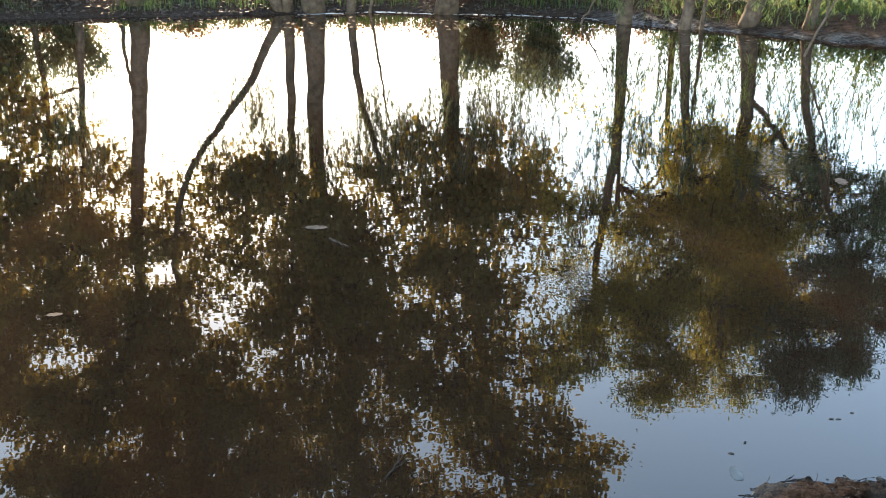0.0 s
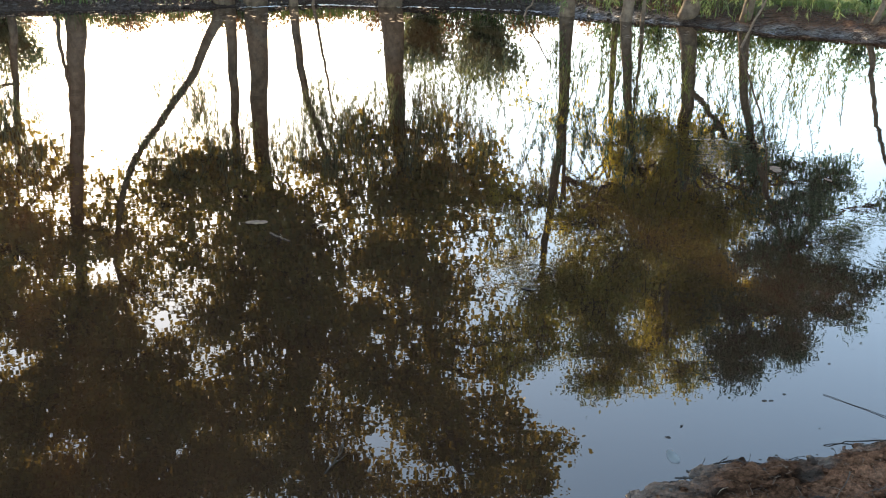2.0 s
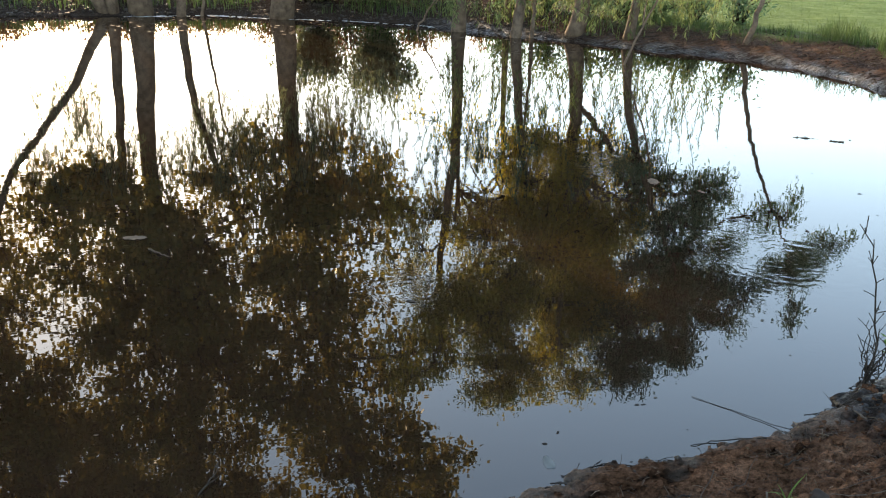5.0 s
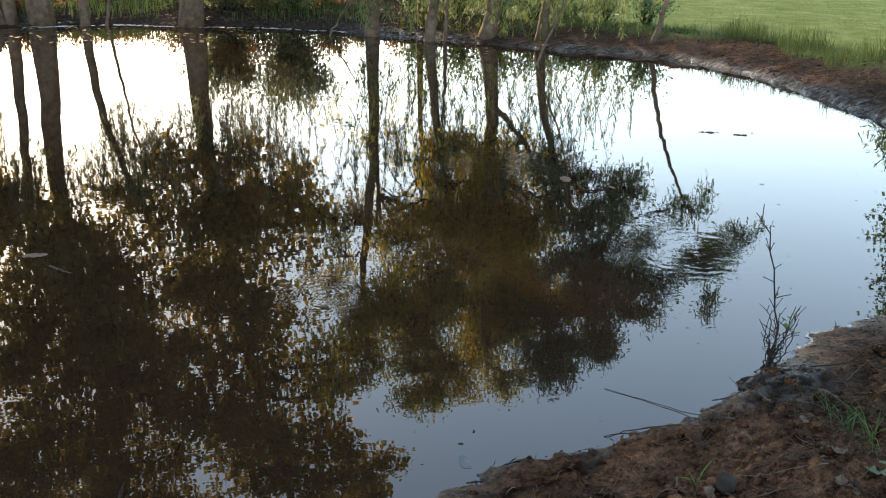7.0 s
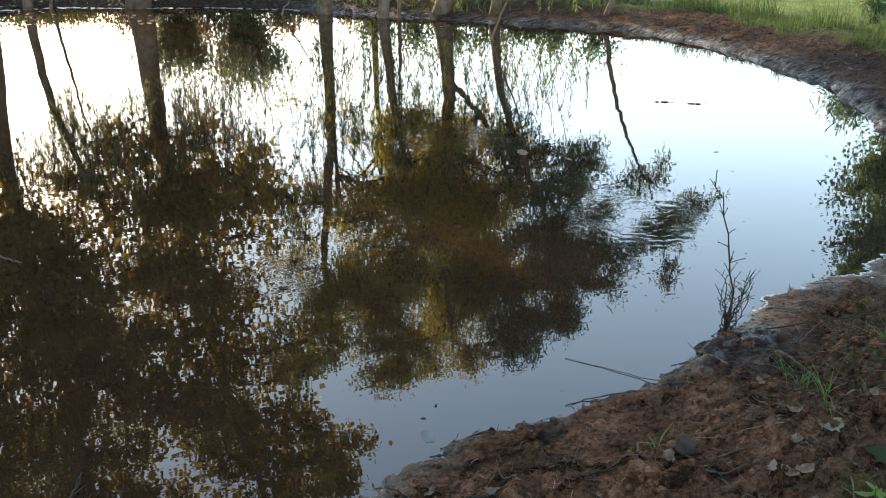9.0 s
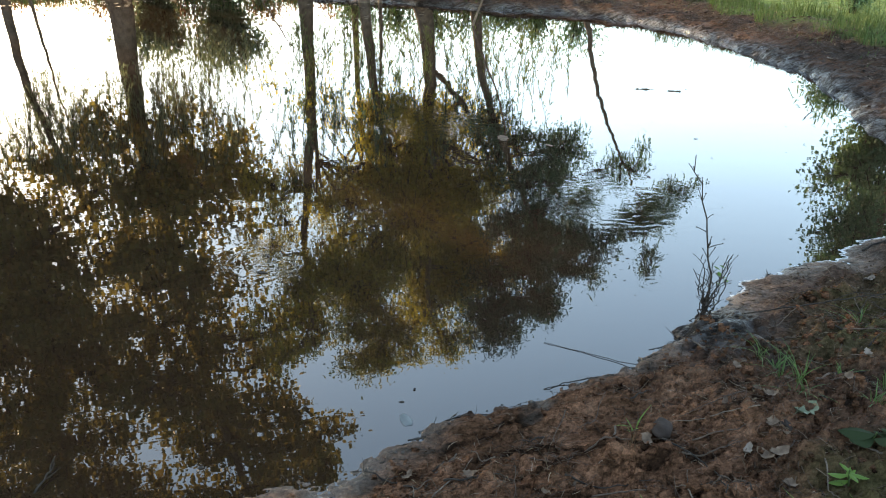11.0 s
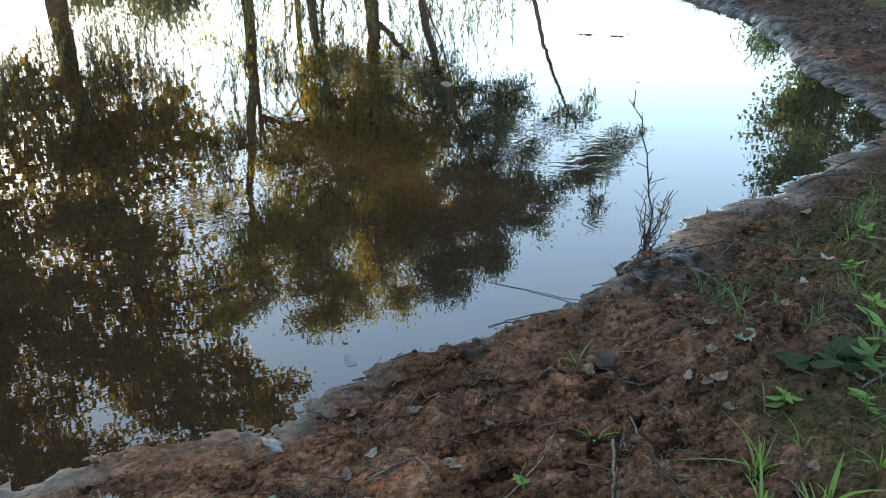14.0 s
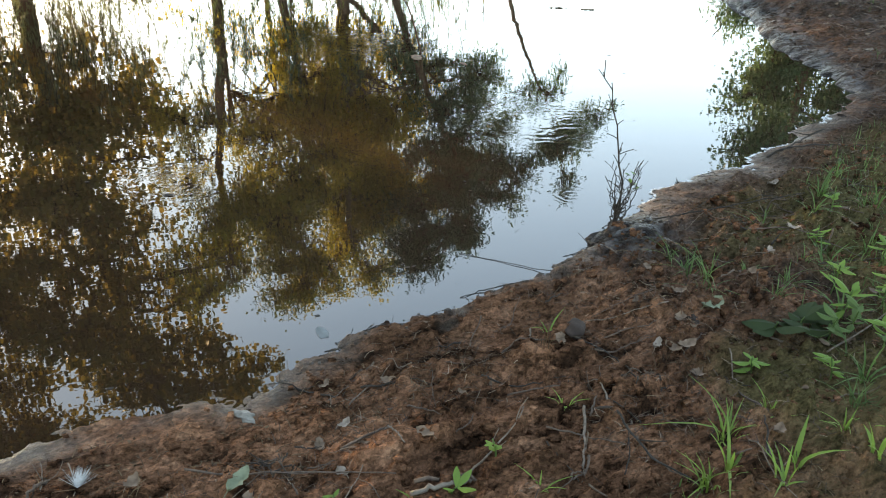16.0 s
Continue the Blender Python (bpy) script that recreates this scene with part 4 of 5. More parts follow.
def bush(name, label, seed, x, y, r, h, leaves, mat, leaf, group):
    """A rounded, ragged shrub of many stems."""
    rng = np.random.RandomState(seed)
    z = zat(x, y)
    root = thing(name, x, y, z, label, "bush", group)
    cs, ws = [], []
    n = 16
    for _ in range(n):
        a, t = rng.uniform(0, 2 * np.pi), rng.uniform(0.3, 1.0)
        tip = np.array([math.cos(a) * r * t, math.sin(a) * r * t, h * (1.05 - 0.5 * t) * rng.uniform(0.7, 1.1)])
        p = curve([(0.1 * tip[0], 0.1 * tip[1], -0.05), tip * [0.45, 0.45, 0.6], tip], 6, 0.02, rng)
        stem = Shape()
        stem.tube(p, [0.012, 0.004], 4, False)
        stem.ob("stem", M_TWIG, root)
        k = leaves // n
        u = rng.uniform(0.25, 1.1, k)
        at = np.stack([np.interp(u, np.linspace(0, 1, 6), p[:, i]) for i in range(3)], 1) + rng.normal(0, 0.13 * r + 0.03, (k, 3))
        at[:, 2] = np.maximum(at[:, 2], 0.02)
        cs.append(at)
        ws.append(rng.normal(0, 1, (k, 3)) + [0, 0, 0.2])
    leaves_ob("foliage", rng, np.concatenate(cs), np.concatenate(ws), *leaf, mat, root)["kind"] = "stuff"
    return root


bush("bush", "rounded grey-green bush behind the trunks", 41, 1.9, 16.6, 0.8, 1.5, 7500, M_SHRUB, (0.075, 0.045), "bushes")
bush("bush", "rounded grey-green bush behind the trunks", 42, 0.75, 16.8, 0.75, 1.3, 6500, M_SHRUB, (0.075, 0.045), "bushes")
bush("bush", "soft green bush leaning over the far water's edge", 43, -8.3, 16.4, 1.0, 1.7, 7000, M_SHRUB, (0.08, 0.045), "bushes")
bush("bush", "soft green bush leaning over the far water's edge", 44, -7.1, 16.6, 0.8, 1.2, 5000, M_SHRUB, (0.08, 0.045), "bushes")
bush("bush", "clump of tall green stalks at the water's edge", 45, 9.35, 9.25, 0.45, 0.95, 2600, M_BUSH, (0.13, 0.02), "bushes")
rb = random.Random(5)
for i in range(26):
    x = -11.5 + i * 0.62 + rb.uniform(-0.25, 0.25)
    bush("undergrowth_bush", "low reddish-brown undergrowth bush on the litter", 50 + i, x, 17.0 + rb.uniform(-0.3, 1.8) + 0.02 * (x + 3) ** 2 * 0.2, rb.uniform(0.45, 0.8),
         rb.uniform(0.2, 0.4) if x < -0.7 else rb.uniform(0.5, 0.9), 1000, M_SCRUB, (0.08, 0.035), "undergrowth")
for i in range(7):
    x = 4.2 + i * 0.55
    bush("waterside_bush", "low green bush at the edge of the turf", 90 + i, x, 15.6 - 0.35 * i + rb.uniform(-0.2, 0.4), rb.uniform(0.4, 0.6), rb.uniform(0.4, 0.7), 900, M_BUSH, (0.09, 0.03), "waterside bushes")


def far_woods():
    """The wooded skyline round the field."""
    rng = np.random.RandomState(61)
    n = 26000
    a = rng.uniform(-1.5, 1.5, n)
    r = 95 + rng.uniform(0, 14, n)
    h = 4.2 + 2.2 * (vnoise(a * 14 + 40, a * 0 + 3) - 0.3) + 1.2 * (vnoise(a * 60 + 40, a * 0 + 8) - 0.5)
    z = 0.3 + h * rng.uniform(0, 1, n) ** 0.8
    c = np.stack([np.sin(a) * r, np.cos(a) * r, z], 1)
    ob = leaves_ob("far_woods", rng, c, rng.normal(size=(n, 3)), 0.9, 0.7, M_BUSH, None)
    return tagged(ob, "low dark line of woods beyond the field", "woods", kind="stuff")


far_woods()


# ---------------------------------------------------------------- grass
def blades(name, label, rng, pts, heights, width, mat, lean=0.35, seg=4, flat=False):
    """A stand of bent grass blades, in one mesh."""
    n = len(pts)
    a = rng.uniform(0, 2 * np.pi, n)
    out = np.stack([np.cos(a), np.sin(a), np.zeros(n)], 1)
    side = np.stack([-np.sin(a), np.cos(a), np.zeros(n)], 1)
    k = rng.uniform(0.3, 1.0, n) * lean
    lift = rng.uniform(0.0, 0.09, n)
    rows = []
    for i in range(seg):
        u = i / (seg - 1)
        if flat:
            c = pts + out * (heights * u)[:, None] + side * (heights * 0.25 * k * u * u)[:, None] + np.array([0, 0, 1]) * (heights * lift * np.sin(np.pi * u))[:, None]
        else:
            c = pts + out * (heights * k * u * u)[:, None] + np.array([0, 0, 1]) * (heights * u * (1 - 0.35 * k * u))[:, None]
        w = width * (1 - u) ** 0.6 + 0.0006
        rows += [c + side * w / 2, c - side * w / 2]
    v = np.stack(rows, 1).reshape(-1, 3)
    o = (np.arange(n) * 2 * seg)[:, None]
    f = np.concatenate([np.stack([o[:, 0] + 2 * i, o[:, 0] + 2 * i + 1, o[:, 0] + 2 * i + 3, o[:, 0] + 2 * i + 2], 1) for i in range(seg - 1)])
    ob = mesh_ob(name, v, f, mat)
    return tagged(ob, label, "grass", kind="stuff")


rng = np.random.RandomState(71)


def scatter(n, x0, x1, y0, y1, keep):
    x, y = rng.uniform(x0, x1, n), rng.uniform(y0, y1, n)
    z, d = land(x, y)
    ok = keep(x, y, d)
    return np.stack([x, y, z], 1)[ok]


edge_of = lambda x, y: 0.9 + 0.5 * fbm(x * 1.1, y * 1.1, 3)
p = scatter(60000, 6.0, 14, 6, 16, lambda x, y, d: (d > edge_of(x, y)) & (d < edge_of(x, y) + 0.7 + 0.5 * vnoise(x, y)) & (vnoise(x * 2.5, y * 2.5) > 0.3))
blades("tall_grass", "fringe of tall uncut green grass above the mud", rng, p - [0, 0, 0.01], rng.uniform(0.08, 0.36, len(p)) * (0.35 + 1.2 * vnoise(p[:, 0] * 1.6, p[:, 1] * 1.6)), 0.0075, M_RUSH, 0.7)
p = scatter(15000, -11, 5.6, 12.5, 18.5, lambda x, y, d: (d > 0.25) & (d < 1.8) & (vnoise(x * 1.1 + 5, y * 1.1) > 0.42))
blades("bank_grass", "rough low grass and stalks on the far bank", rng, p - [0, 0, 0.01], rng.uniform(0.08, 0.34, len(p)) * (0.5 + vnoise(p[:, 0], p[:, 1])), 0.012, M_RUSH)
p = scatter(20000, 7.0, 18, 5, 20, lambda x, y, d: d > edge_of(x, y) + 0.5)
blades("turf_grass", "short mown green lawn", rng, p - [0, 0, 0.01], rng.uniform(0.015, 0.045, len(p)), 0.012, M_GRASS, 0.8, 3)
p = scatter(10000, 0.0, 4.8, 0.6, 3.2, lambda x, y, d: (d > 0.12) & (vnoise(x * 2.1 + 3, y * 2.1) > 0.42))
blades("dry_grass", "scattered dry grass stalks lying on the soil", rng, p + [0, 0, 0.006], rng.uniform(0.012, 0.1, len(p)) * rng.uniform(0.2, 1.0, len(p)), 0.0018, M_STRAW, 1.0, 5, True)
p = scatter(20000, 0.1, 4.4, 0.8, 3.3, lambda x, y, d: (d > 0.05) & (vnoise(x * 3.3 + 1, y * 3.3) + 0.4 * vnoise(x * 11, y * 11) > 0.62))
blades("rootlets", "mat of short dry rootlets and stalks strewn on the soil", rng, p + [0, 0, 0.004], rng.uniform(0.012, 0.085, len(p)) * rng.uniform(0.3, 1.0, len(p)), 0.0015, M_ROOTLET, 1.3, 4, True)
p = scatter(44000, 4.2, 9.2, 3.3, 13.6, lambda x, y, d: (d > 0.03) & (d < 1.8) & (vnoise(x * 2.3 + 1, y * 2.3) > 0.2))
blades("dead_stalks", "dead grass stalks and leaf shreds trodden into the mud", rng, p + [0, 0, 0.006], rng.uniform(0.03, 0.2, len(p)), 0.006, M_ROOTLET, 1.0, 4, True)
p = scatter(2600, 5.0, 9.0, 3.6, 12.5, lambda x, y, d: (d > 0.45) & (d < 1.6) & (vnoise(x * 1.9 + 1, y * 1.9) > 0.55))
blades("thin_bank_grass", "thin green grass coming up through the mud", rng, p - [0, 0, 0.005], rng.uniform(0.03, 0.12, len(p)), 0.005, M_RUSH, 0.9)
p = scatter(5200, 1.2, 5.2, 0.6, 3.4, lambda x, y, d: (d > 0.3) & (vnoise(x * 1.7 + 11, y * 1.7) + 0.25 * (x - 2.2) > 0.62))
blades("sparse_grass", "thin green grass growing through the soil", rng, p - [0, 0, 0.005], rng.uniform(0.02, 0.09, len(p)), 0.0035, M_GRASS, 0.9)


def tuft(x, y, h, n, width, seed, label, mat=None):
    r = np.random.RandomState(seed)
    z = zat(x, y)
    s = Shape()
    for _ in range(n):
        a = r.uniform(0, 2 * np.pi)
        o = np.array([math.cos(a), math.sin(a), 0])
        hh, k = h * r.uniform(0.35, 1.15), r.uniform(0.1, 0.7) if width > 0.01 else r.uniform(0.2, 1.5)
        st = o * r.uniform(0, 0.02) + r.normal(0, 0.006, 3) * [1, 1, 0]
        pts = [st + o * hh * k * u * u + np.array([0, 0, -0.008 + hh * u * (1 - 0.4 * k * u)]) for u in np.linspace(0, 1, 6)]
        s.blade(pts, [width * 0.6, width, width * 0.8, 0.0008], (-o[1], o[0], 0))
    ob = s.ob("grass_tuft", mat or M_FRESH)
    ob.location = (x, y, z)
    return tagged(ob, label, "grass tuft", "grass tufts on the bank")


TUFTS = [(2.1, 1.16, 0.13, 4, 0.014), (2.01, 1.31, 0.1, 9, 0.005), (2.3, 1.09, 0.13, 4, 0.015), (1.93, 1.2, 0.11, 7, 0.009), (1.88, 1.2, 0.12, 14, 0.005), (2.04, 1.33, 0.15, 9, 0.007), (1.24, 1.45, 0.07, 5, 0.008), (1.92, 2.03, 0.09, 9, 0.006),
         (2.0, 1.1, 0.1, 8, 0.007), (3.07, 2.0, 0.13, 14, 0.007), (3.5, 2.45, 0.16, 18, 0.007), (3.3, 2.3, 0.12, 14, 0.006), (2.9, 1.75, 0.14, 12, 0.007),
         (2.6, 2.2, 0.08, 12, 0.005), (2.75, 2.05, 0.09, 12, 0.005), (1.5, 1.35, 0.07, 6, 0.005), (1.72, 1.6, 0.05, 7, 0.004), (3.2, 1.75, 0.15, 14, 0.008), (3.75, 2.6, 0.14, 14, 0.006),
         (2.2, 1.35, 0.08, 9, 0.005), (2.5, 1.95, 0.07, 9, 0.004), (1.86, 1.2, 0.08, 8, 0.005), (2.62, 1.4, 0.13, 12, 0.007), (2.85, 1.95, 0.12, 14, 0.004), (3.0, 1.65, 0.15, 14, 0.005), (3.35, 2.05, 0.13, 14, 0.004), (2.7, 1.85, 0.1, 12, 0.004), (3.1, 2.35, 0.1, 14, 0.004),
         (3.6, 2.25, 0.13, 14, 0.005), (2.45, 1.3, 0.1, 12, 0.004), (2.3, 1.2, 0.11, 10, 0.005), (1.65, 1.15, 0.08, 8, 0.004)] + [(random.Random(900 + i).uniform(2.45, 3.7), random.Random(950 + i).uniform(1.3, 2.25), 0.07 + 0.003 * i, 11, 0.0035) for i in range(26)]
for i, (x, y, h, n, w) in enumerate(TUFTS):
    tuft(x, y, h, n, w, 200 + i, "small tuft of fresh green grass in the soil", M_RUSH if i > 28 and i % 3 else M_GRASS if x > 2.4 else None)
for i, (x, y) in enumerate([(2.58, 2.12), (1.8, 1.85), (2.35, 2.2), (2.1, 1.7)]):
    tuft(x, y, 0.08, 10, 0.003, 240 + i, "small tuft of dry straw-coloured grass", M_STRAW)


def oval_leaf(s, start, way, up, length, width, bend=0.2):
    """An oval leaf blade with a keel that leaves start along way."""
    w, u = unit(np.asarray(way, float)), np.asarray(up, float)
    pts = [np.asarray(start) + w * length * k + u * length * bend * math.sin(k * 2.4) for k in np.linspace(0, 1, 7)]
    side = np.cross(w, u)
    s.blade(pts, [0.004, width * 0.75, width, width * 0.8, 0.003], side)


def weed(x, y, h, n, length, width, seed, label, mat, category="weed"):
    r = np.random.RandomState(seed)
    root = thing("broadleaf_weed", x, y, zat(x, y), label, category, "weeds on the bank")
    st = Shape()
    top = np.array([r.normal(0, 0.01), r.normal(0, 0.01), h])
    st.tube(curve([(0, 0, -0.01), top * 0.5 + r.normal(0, 0.004, 3), top], 6), [0.003, 0.0018], 5)
    st.ob("stem", M_GRASS, root)
    for k in range(n):
        a = k * 2.4 + r.uniform(-0.6, 0.6)
        z = h * r.uniform(0.3, 1.0)
        s = Shape()
        size = r.uniform(0.45, 1.1)
        oval_leaf(s, (top[0] * z / h, top[1] * z / h, z), (math.cos(a), math.sin(a), r.uniform(-0.25, 0.5)), (0, 0, 1), length * size, width * size * r.uniform(0.8, 1.1), r.uniform(-0.12, 0.18))
        s.ob("leaf", mat, root)
    return root


for i, (x, y, h, n, L, W, m, lab) in enumerate([
        (2.37, 1.59, 0.06, 7, 0.07, 0.027, M_WEED, "bright green seedling with pointed leaves"),
        (1.31, 1.44, 0.03, 5, 0.06, 0.024, M_WEED, "low grey-green seedling with oval leaves"),
        (1.04, 1.53, 0.03, 4, 0.045, 0.02, M_WEED, "small green seedling with oval leaves"),
        (1.45, 1.48, 0.05, 6, 0.03, 0.018, M_WEED, "tiny green clover-like seedling"),
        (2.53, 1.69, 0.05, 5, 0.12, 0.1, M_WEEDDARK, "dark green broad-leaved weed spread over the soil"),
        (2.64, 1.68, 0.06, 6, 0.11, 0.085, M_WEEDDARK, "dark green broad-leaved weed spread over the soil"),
        (2.8, 1.63, 0.12, 12, 0.065, 0.03, M_RUSH, "green weed with long leaves"),
        (2.95, 1.85, 0.12, 12, 0.06, 0.026, M_WEED, "green weed with long leaves"),
        (3.38, 2.28, 0.12, 4, 0.05, 0.04, M_WEED, "small weed with yellow-green round leaves"),
        (2.75, 1.45, 0.1, 11, 0.06, 0.026, M_RUSH, "green weed with long leaves"),
        (3.15, 2.12, 0.1, 10, 0.05, 0.02, M_WEED, "green weed with long leaves"),
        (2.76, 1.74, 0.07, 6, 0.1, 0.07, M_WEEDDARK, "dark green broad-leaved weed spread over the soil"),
        (2.87, 1.72, 0.12, 10, 0.085, 0.04, M_WEED, "leafy green weed with oval leaves"),
        (2.7, 1.62, 0.1, 10, 0.07, 0.04, M_RUSH, "leafy green weed with oval leaves"),
        (3.05, 1.72, 0.13, 10, 0.08, 0.035, M_WEED, "leafy green weed with oval leaves"),
        (2.55, 1.46, 0.08, 10, 0.05, 0.022, M_WEED, "green weed with long leaves"),
        (2.8, 1.5, 0.1, 10, 0.07, 0.03, M_WEED, "leafy green weed with oval leaves"),
        (3.3, 1.95, 0.12, 12, 0.06, 0.025, M_WEED, "green weed with long leaves")]):
    weed(x, y, h, n, L, W, 300 + i, lab, m)


# ---------------------------------------------------------------- the bare sapling and reed stalk at the water's edge
def bare_sapling():
    r = np.random.RandomState(401)
    x, y = 2.58, 2.615
    root = thing("bare_sapling", x, y, zat(x, y), "bare dark sapling of knotty twigs at the water's edge", "sapling")
    def stem(pts, r0, side=3, crook=0.004):
        s = Shape()
        p = curve(pts, 12, crook, r)
        s.tube(p, [r0, r0 * 0.8, r0 * 0.45], 5)
        for k in range(side):
            i = r.randint(3, 11)
            w = np.array([r.normal(), r.normal(), r.uniform(0.5, 1.8)])
            w = unit(w) * r.uniform(0.02, 0.065)
            s.tube(curve([p[i], p[i] + w * 0.5 + [0, 0, 0.003], p[i] + w], 4), [r0 * 0.5, r0 * 0.3], 4)
            s.tube([p[i] + w, p[i] + w * 1.08], [r0 * 0.7, r0 * 0.5], 5)
        s.ob("twig", M_TWIG, root)
    stem([(0.0, 0, -0.02), (0.0, 0.01, 0.16), (-0.012, 0.03, 0.3), (-0.03, 0.045, 0.39), (-0.055, 0.06, 0.47), (-0.065, 0.075, 0.56), (-0.085, 0.085, 0.65)], 0.0042, 17, 0.008)
    for k in range(13):
        a = k * 2.4
        h, sp = r.uniform(0.13, 0.27), r.uniform(0.03, 0.11)
        tip = np.array([math.cos(a) * sp, math.sin(a) * sp, h])
        stem([(r.normal(0, 0.015), r.normal(0, 0.015), -0.02), tip * [0.5, 0.5, 0.5] + r.normal(0, 0.01, 3), tip], 0.003, 5, 0.005)
    for k in range(7):
        s = Shape()
        a = r.uniform(0, 6.28)
        oval_leaf(s, (0.07 + r.normal(0, 0.012), 0.02 + r.normal(0, 0.012), r.uniform(0.1, 0.2)), (math.cos(a), math.sin(a), 0.3), (0, 0, 1), 0.025, 0.016)
        s.ob("leaf", M_WEED, root)
    return root


bare_sapling()


def stick(name, label, pts, r0, r1, mat, seed, sides=5, forks=0, category="twig", group=""):
    """A crooked twig or root through a few points."""
    r = np.random.RandomState(seed)
    s = Shape()
    base = np.array(pts[0], float)
    p = curve(np.array(pts, float) - base, 14, r0 * 0.5, r)
    s.tube(p, [r0, (r0 + r1) / 2, r1], sides)
    for _ in range(forks):
        i = r.randint(4, 12)
        w = unit(p[min(i + 1, 13)] - p[i] + r.normal(0, 0.6, 3) * np.linalg.norm(p[1] - p[0])) * np.linalg.norm(p[-1]) * r.uniform(0.12, 0.3)
        s.tube(curve([p[i], p[i] + w * 0.5 + r.normal(0, 0.1, 3) * np.linalg.norm(w), p[i] + w], 5), [r0 * 0.6, r1 * 0.6], 4)
    ob = s.ob(name, mat, smooth=True)
    ob.location = base
    return tagged(ob, label, category, group)


stick("reed_stalk", "thin dark reed stalk bent from the bank over the water", [(2.24, 2.33, 0.03), (2.16, 2.385, 0.01), (2.1, 2.45, 0.003), (2.03, 2.53, 0.002), (1.96, 2.6, 0.0015), (1.9, 2.66, 0.002)], 0.0019, 0.0011, M_TWIG, 501)
stick("shore_twig", "forked dark twig lying along the water's edge", [(2.0, 2.3, 0.05), (1.95, 2.33, 0.03), (1.86, 2.37, 0.003), (1.76, 2.355, 0.001)], 0.0032, 0.0015, M_TWIG, 502)
stick("shore_twig", "small crooked twig at the water's edge", [(1.58, 2.2, 0.03), (1.51, 2.26, 0.004), (1.45, 2.29, 0.001), (1.36, 2.265, 0.001), (1.27, 2.23, 0.002)], 0.003, 0.0012, M_TWIG, 503)
for i in range(34):
    r = random.Random(6100 + i)
    u = r.random()
    x = 0.95 + 3.2 * u
    y = np.interp(x, POND[3:22, 0], POND[3:22, 1]) - r.uniform(-0.03, 0.07)
    a, L = r.uniform(-0.5, 1.1), r.uniform(0.03, 0.12)
    ends = [(x, y), (x + math.cos(a) * L * 0.5, y + math.sin(a) * L * 0.5 + r.uniform(-0.01, 0.01)), (x + math.cos(a) * L, y + math.sin(a) * L)]
    stick("shore_twig", "small dark twig washed up along the water's edge", [(px, py, max(zat(px, py), 0.0)) for px, py in ends], r.uniform(0.0016, 0.003), 0.001, M_TWIG, 6200 + i, 4, r.choice((0, 0, 1)), group="twigs at the edge")
stick("fallen_branch", "long dead stick lying across the bank", [(2.75, 2.6, zat(2.75, 2.6) + 0.006), (3.1, 2.55, zat(3.1, 2.55) + 0.008), (3.5, 2.5, zat(3.5, 2.5) + 0.006)], 0.0035, 0.002, M_TWIG, 505, forks=2)
stick("fallen_branch", "dark stick at the end of the inlet", [(3.75, 3.02, 0.03), (4.0, 3.1, 0.045), (4.3, 3.2, 0.06)], 0.006, 0.003, M_TWIG, 506, forks=2)
def lying(label, route, r0, r1, mat, seed, forks=0, name="ground_twig", lift=0.011):
    stick(name, label, [(x, y, zat(x, y) + lift + r0 * 0.5) for x, y in route], r0, r1, mat, seed, 6, forks, "twig", "twigs on the bank")


lying("long thin brown twig lying on the soil", [(0.74, 1.73), (0.82, 1.69), (1.08, 1.61), (1.21, 1.54)], 0.003, 0.0016, M_DRYTWIG, 700, 2)
lying("bare brown root arching out of the soil", [(1.24, 1.5), (1.33, 1.49), (1.38, 1.46), (1.4, 1.35)], 0.006, 0.004, M_DRYTWIG, 701, 1, "bare_root", 0.012)
lying("flat strip of grey bark on the soil", [(1.22, 1.47), (1.3, 1.455), (1.37, 1.45)], 0.007, 0.005, M_DRIFT, 702, 0, "bark_strip", 0.003)
lying("bare root at the edge of a ledge", [(1.12, 1.7), (1.17, 1.71), (1.25, 1.725), (1.31, 1.71)], 0.004, 0.003, M_DRYTWIG, 703, 1, "bare_root", 0.012)
lying("thin bowed twig lying on the soil", [(1.3, 1.84), (1.36, 1.81), (1.42, 1.74)], 0.003, 0.0018, M_DRYTWIG, 704)
lying("long pale twig lying slantwise on the soil", [(1.33, 1.45), (1.43, 1.5), (1.54, 1.56), (1.59, 1.6)], 0.0035, 0.0018, M_PALETWIG, 705, 3)
lying("short dry twig lying on the soil", [(1.25, 1.7), (1.255, 1.65), (1.26, 1.61)], 0.0025, 0.0018, M_PALETWIG, 706)
lying("long dark stick lying on the soil", [(1.79, 1.57), (1.81, 1.52), (1.81, 1.34), (1.84, 1.23)], 0.0042, 0.0022, M_TWIG, 707, 1)
lying("pale dry stick lying on the soil", [(1.76, 1.57), (1.69, 1.45), (1.62, 1.35)], 0.004, 0.003, M_PALETWIG, 708, 1)
lying("thin twig lying beside the stone", [(1.94, 1.9), (1.99, 1.83), (2.03, 1.69)], 0.003, 0.0015, M_TWIG, 709, 1)
lying("thin straight twig lying on the soil", [(1.62, 1.74), (1.74, 1.7), (1.86, 1.67)], 0.0025, 0.0015, M_DRYTWIG, 710)
lying("thin straight twig lying on the soil", [(1.62, 1.53), (1.7, 1.48), (1.79, 1.42)], 0.0025, 0.0015, M_DRYTWIG, 711, 1)
lying("thin curved twig lying on the soil", [(1.86, 1.49), (1.82, 1.4), (1.83, 1.3), (1.86, 1.2)], 0.0026, 0.0014, M_DRYTWIG, 712, 1)
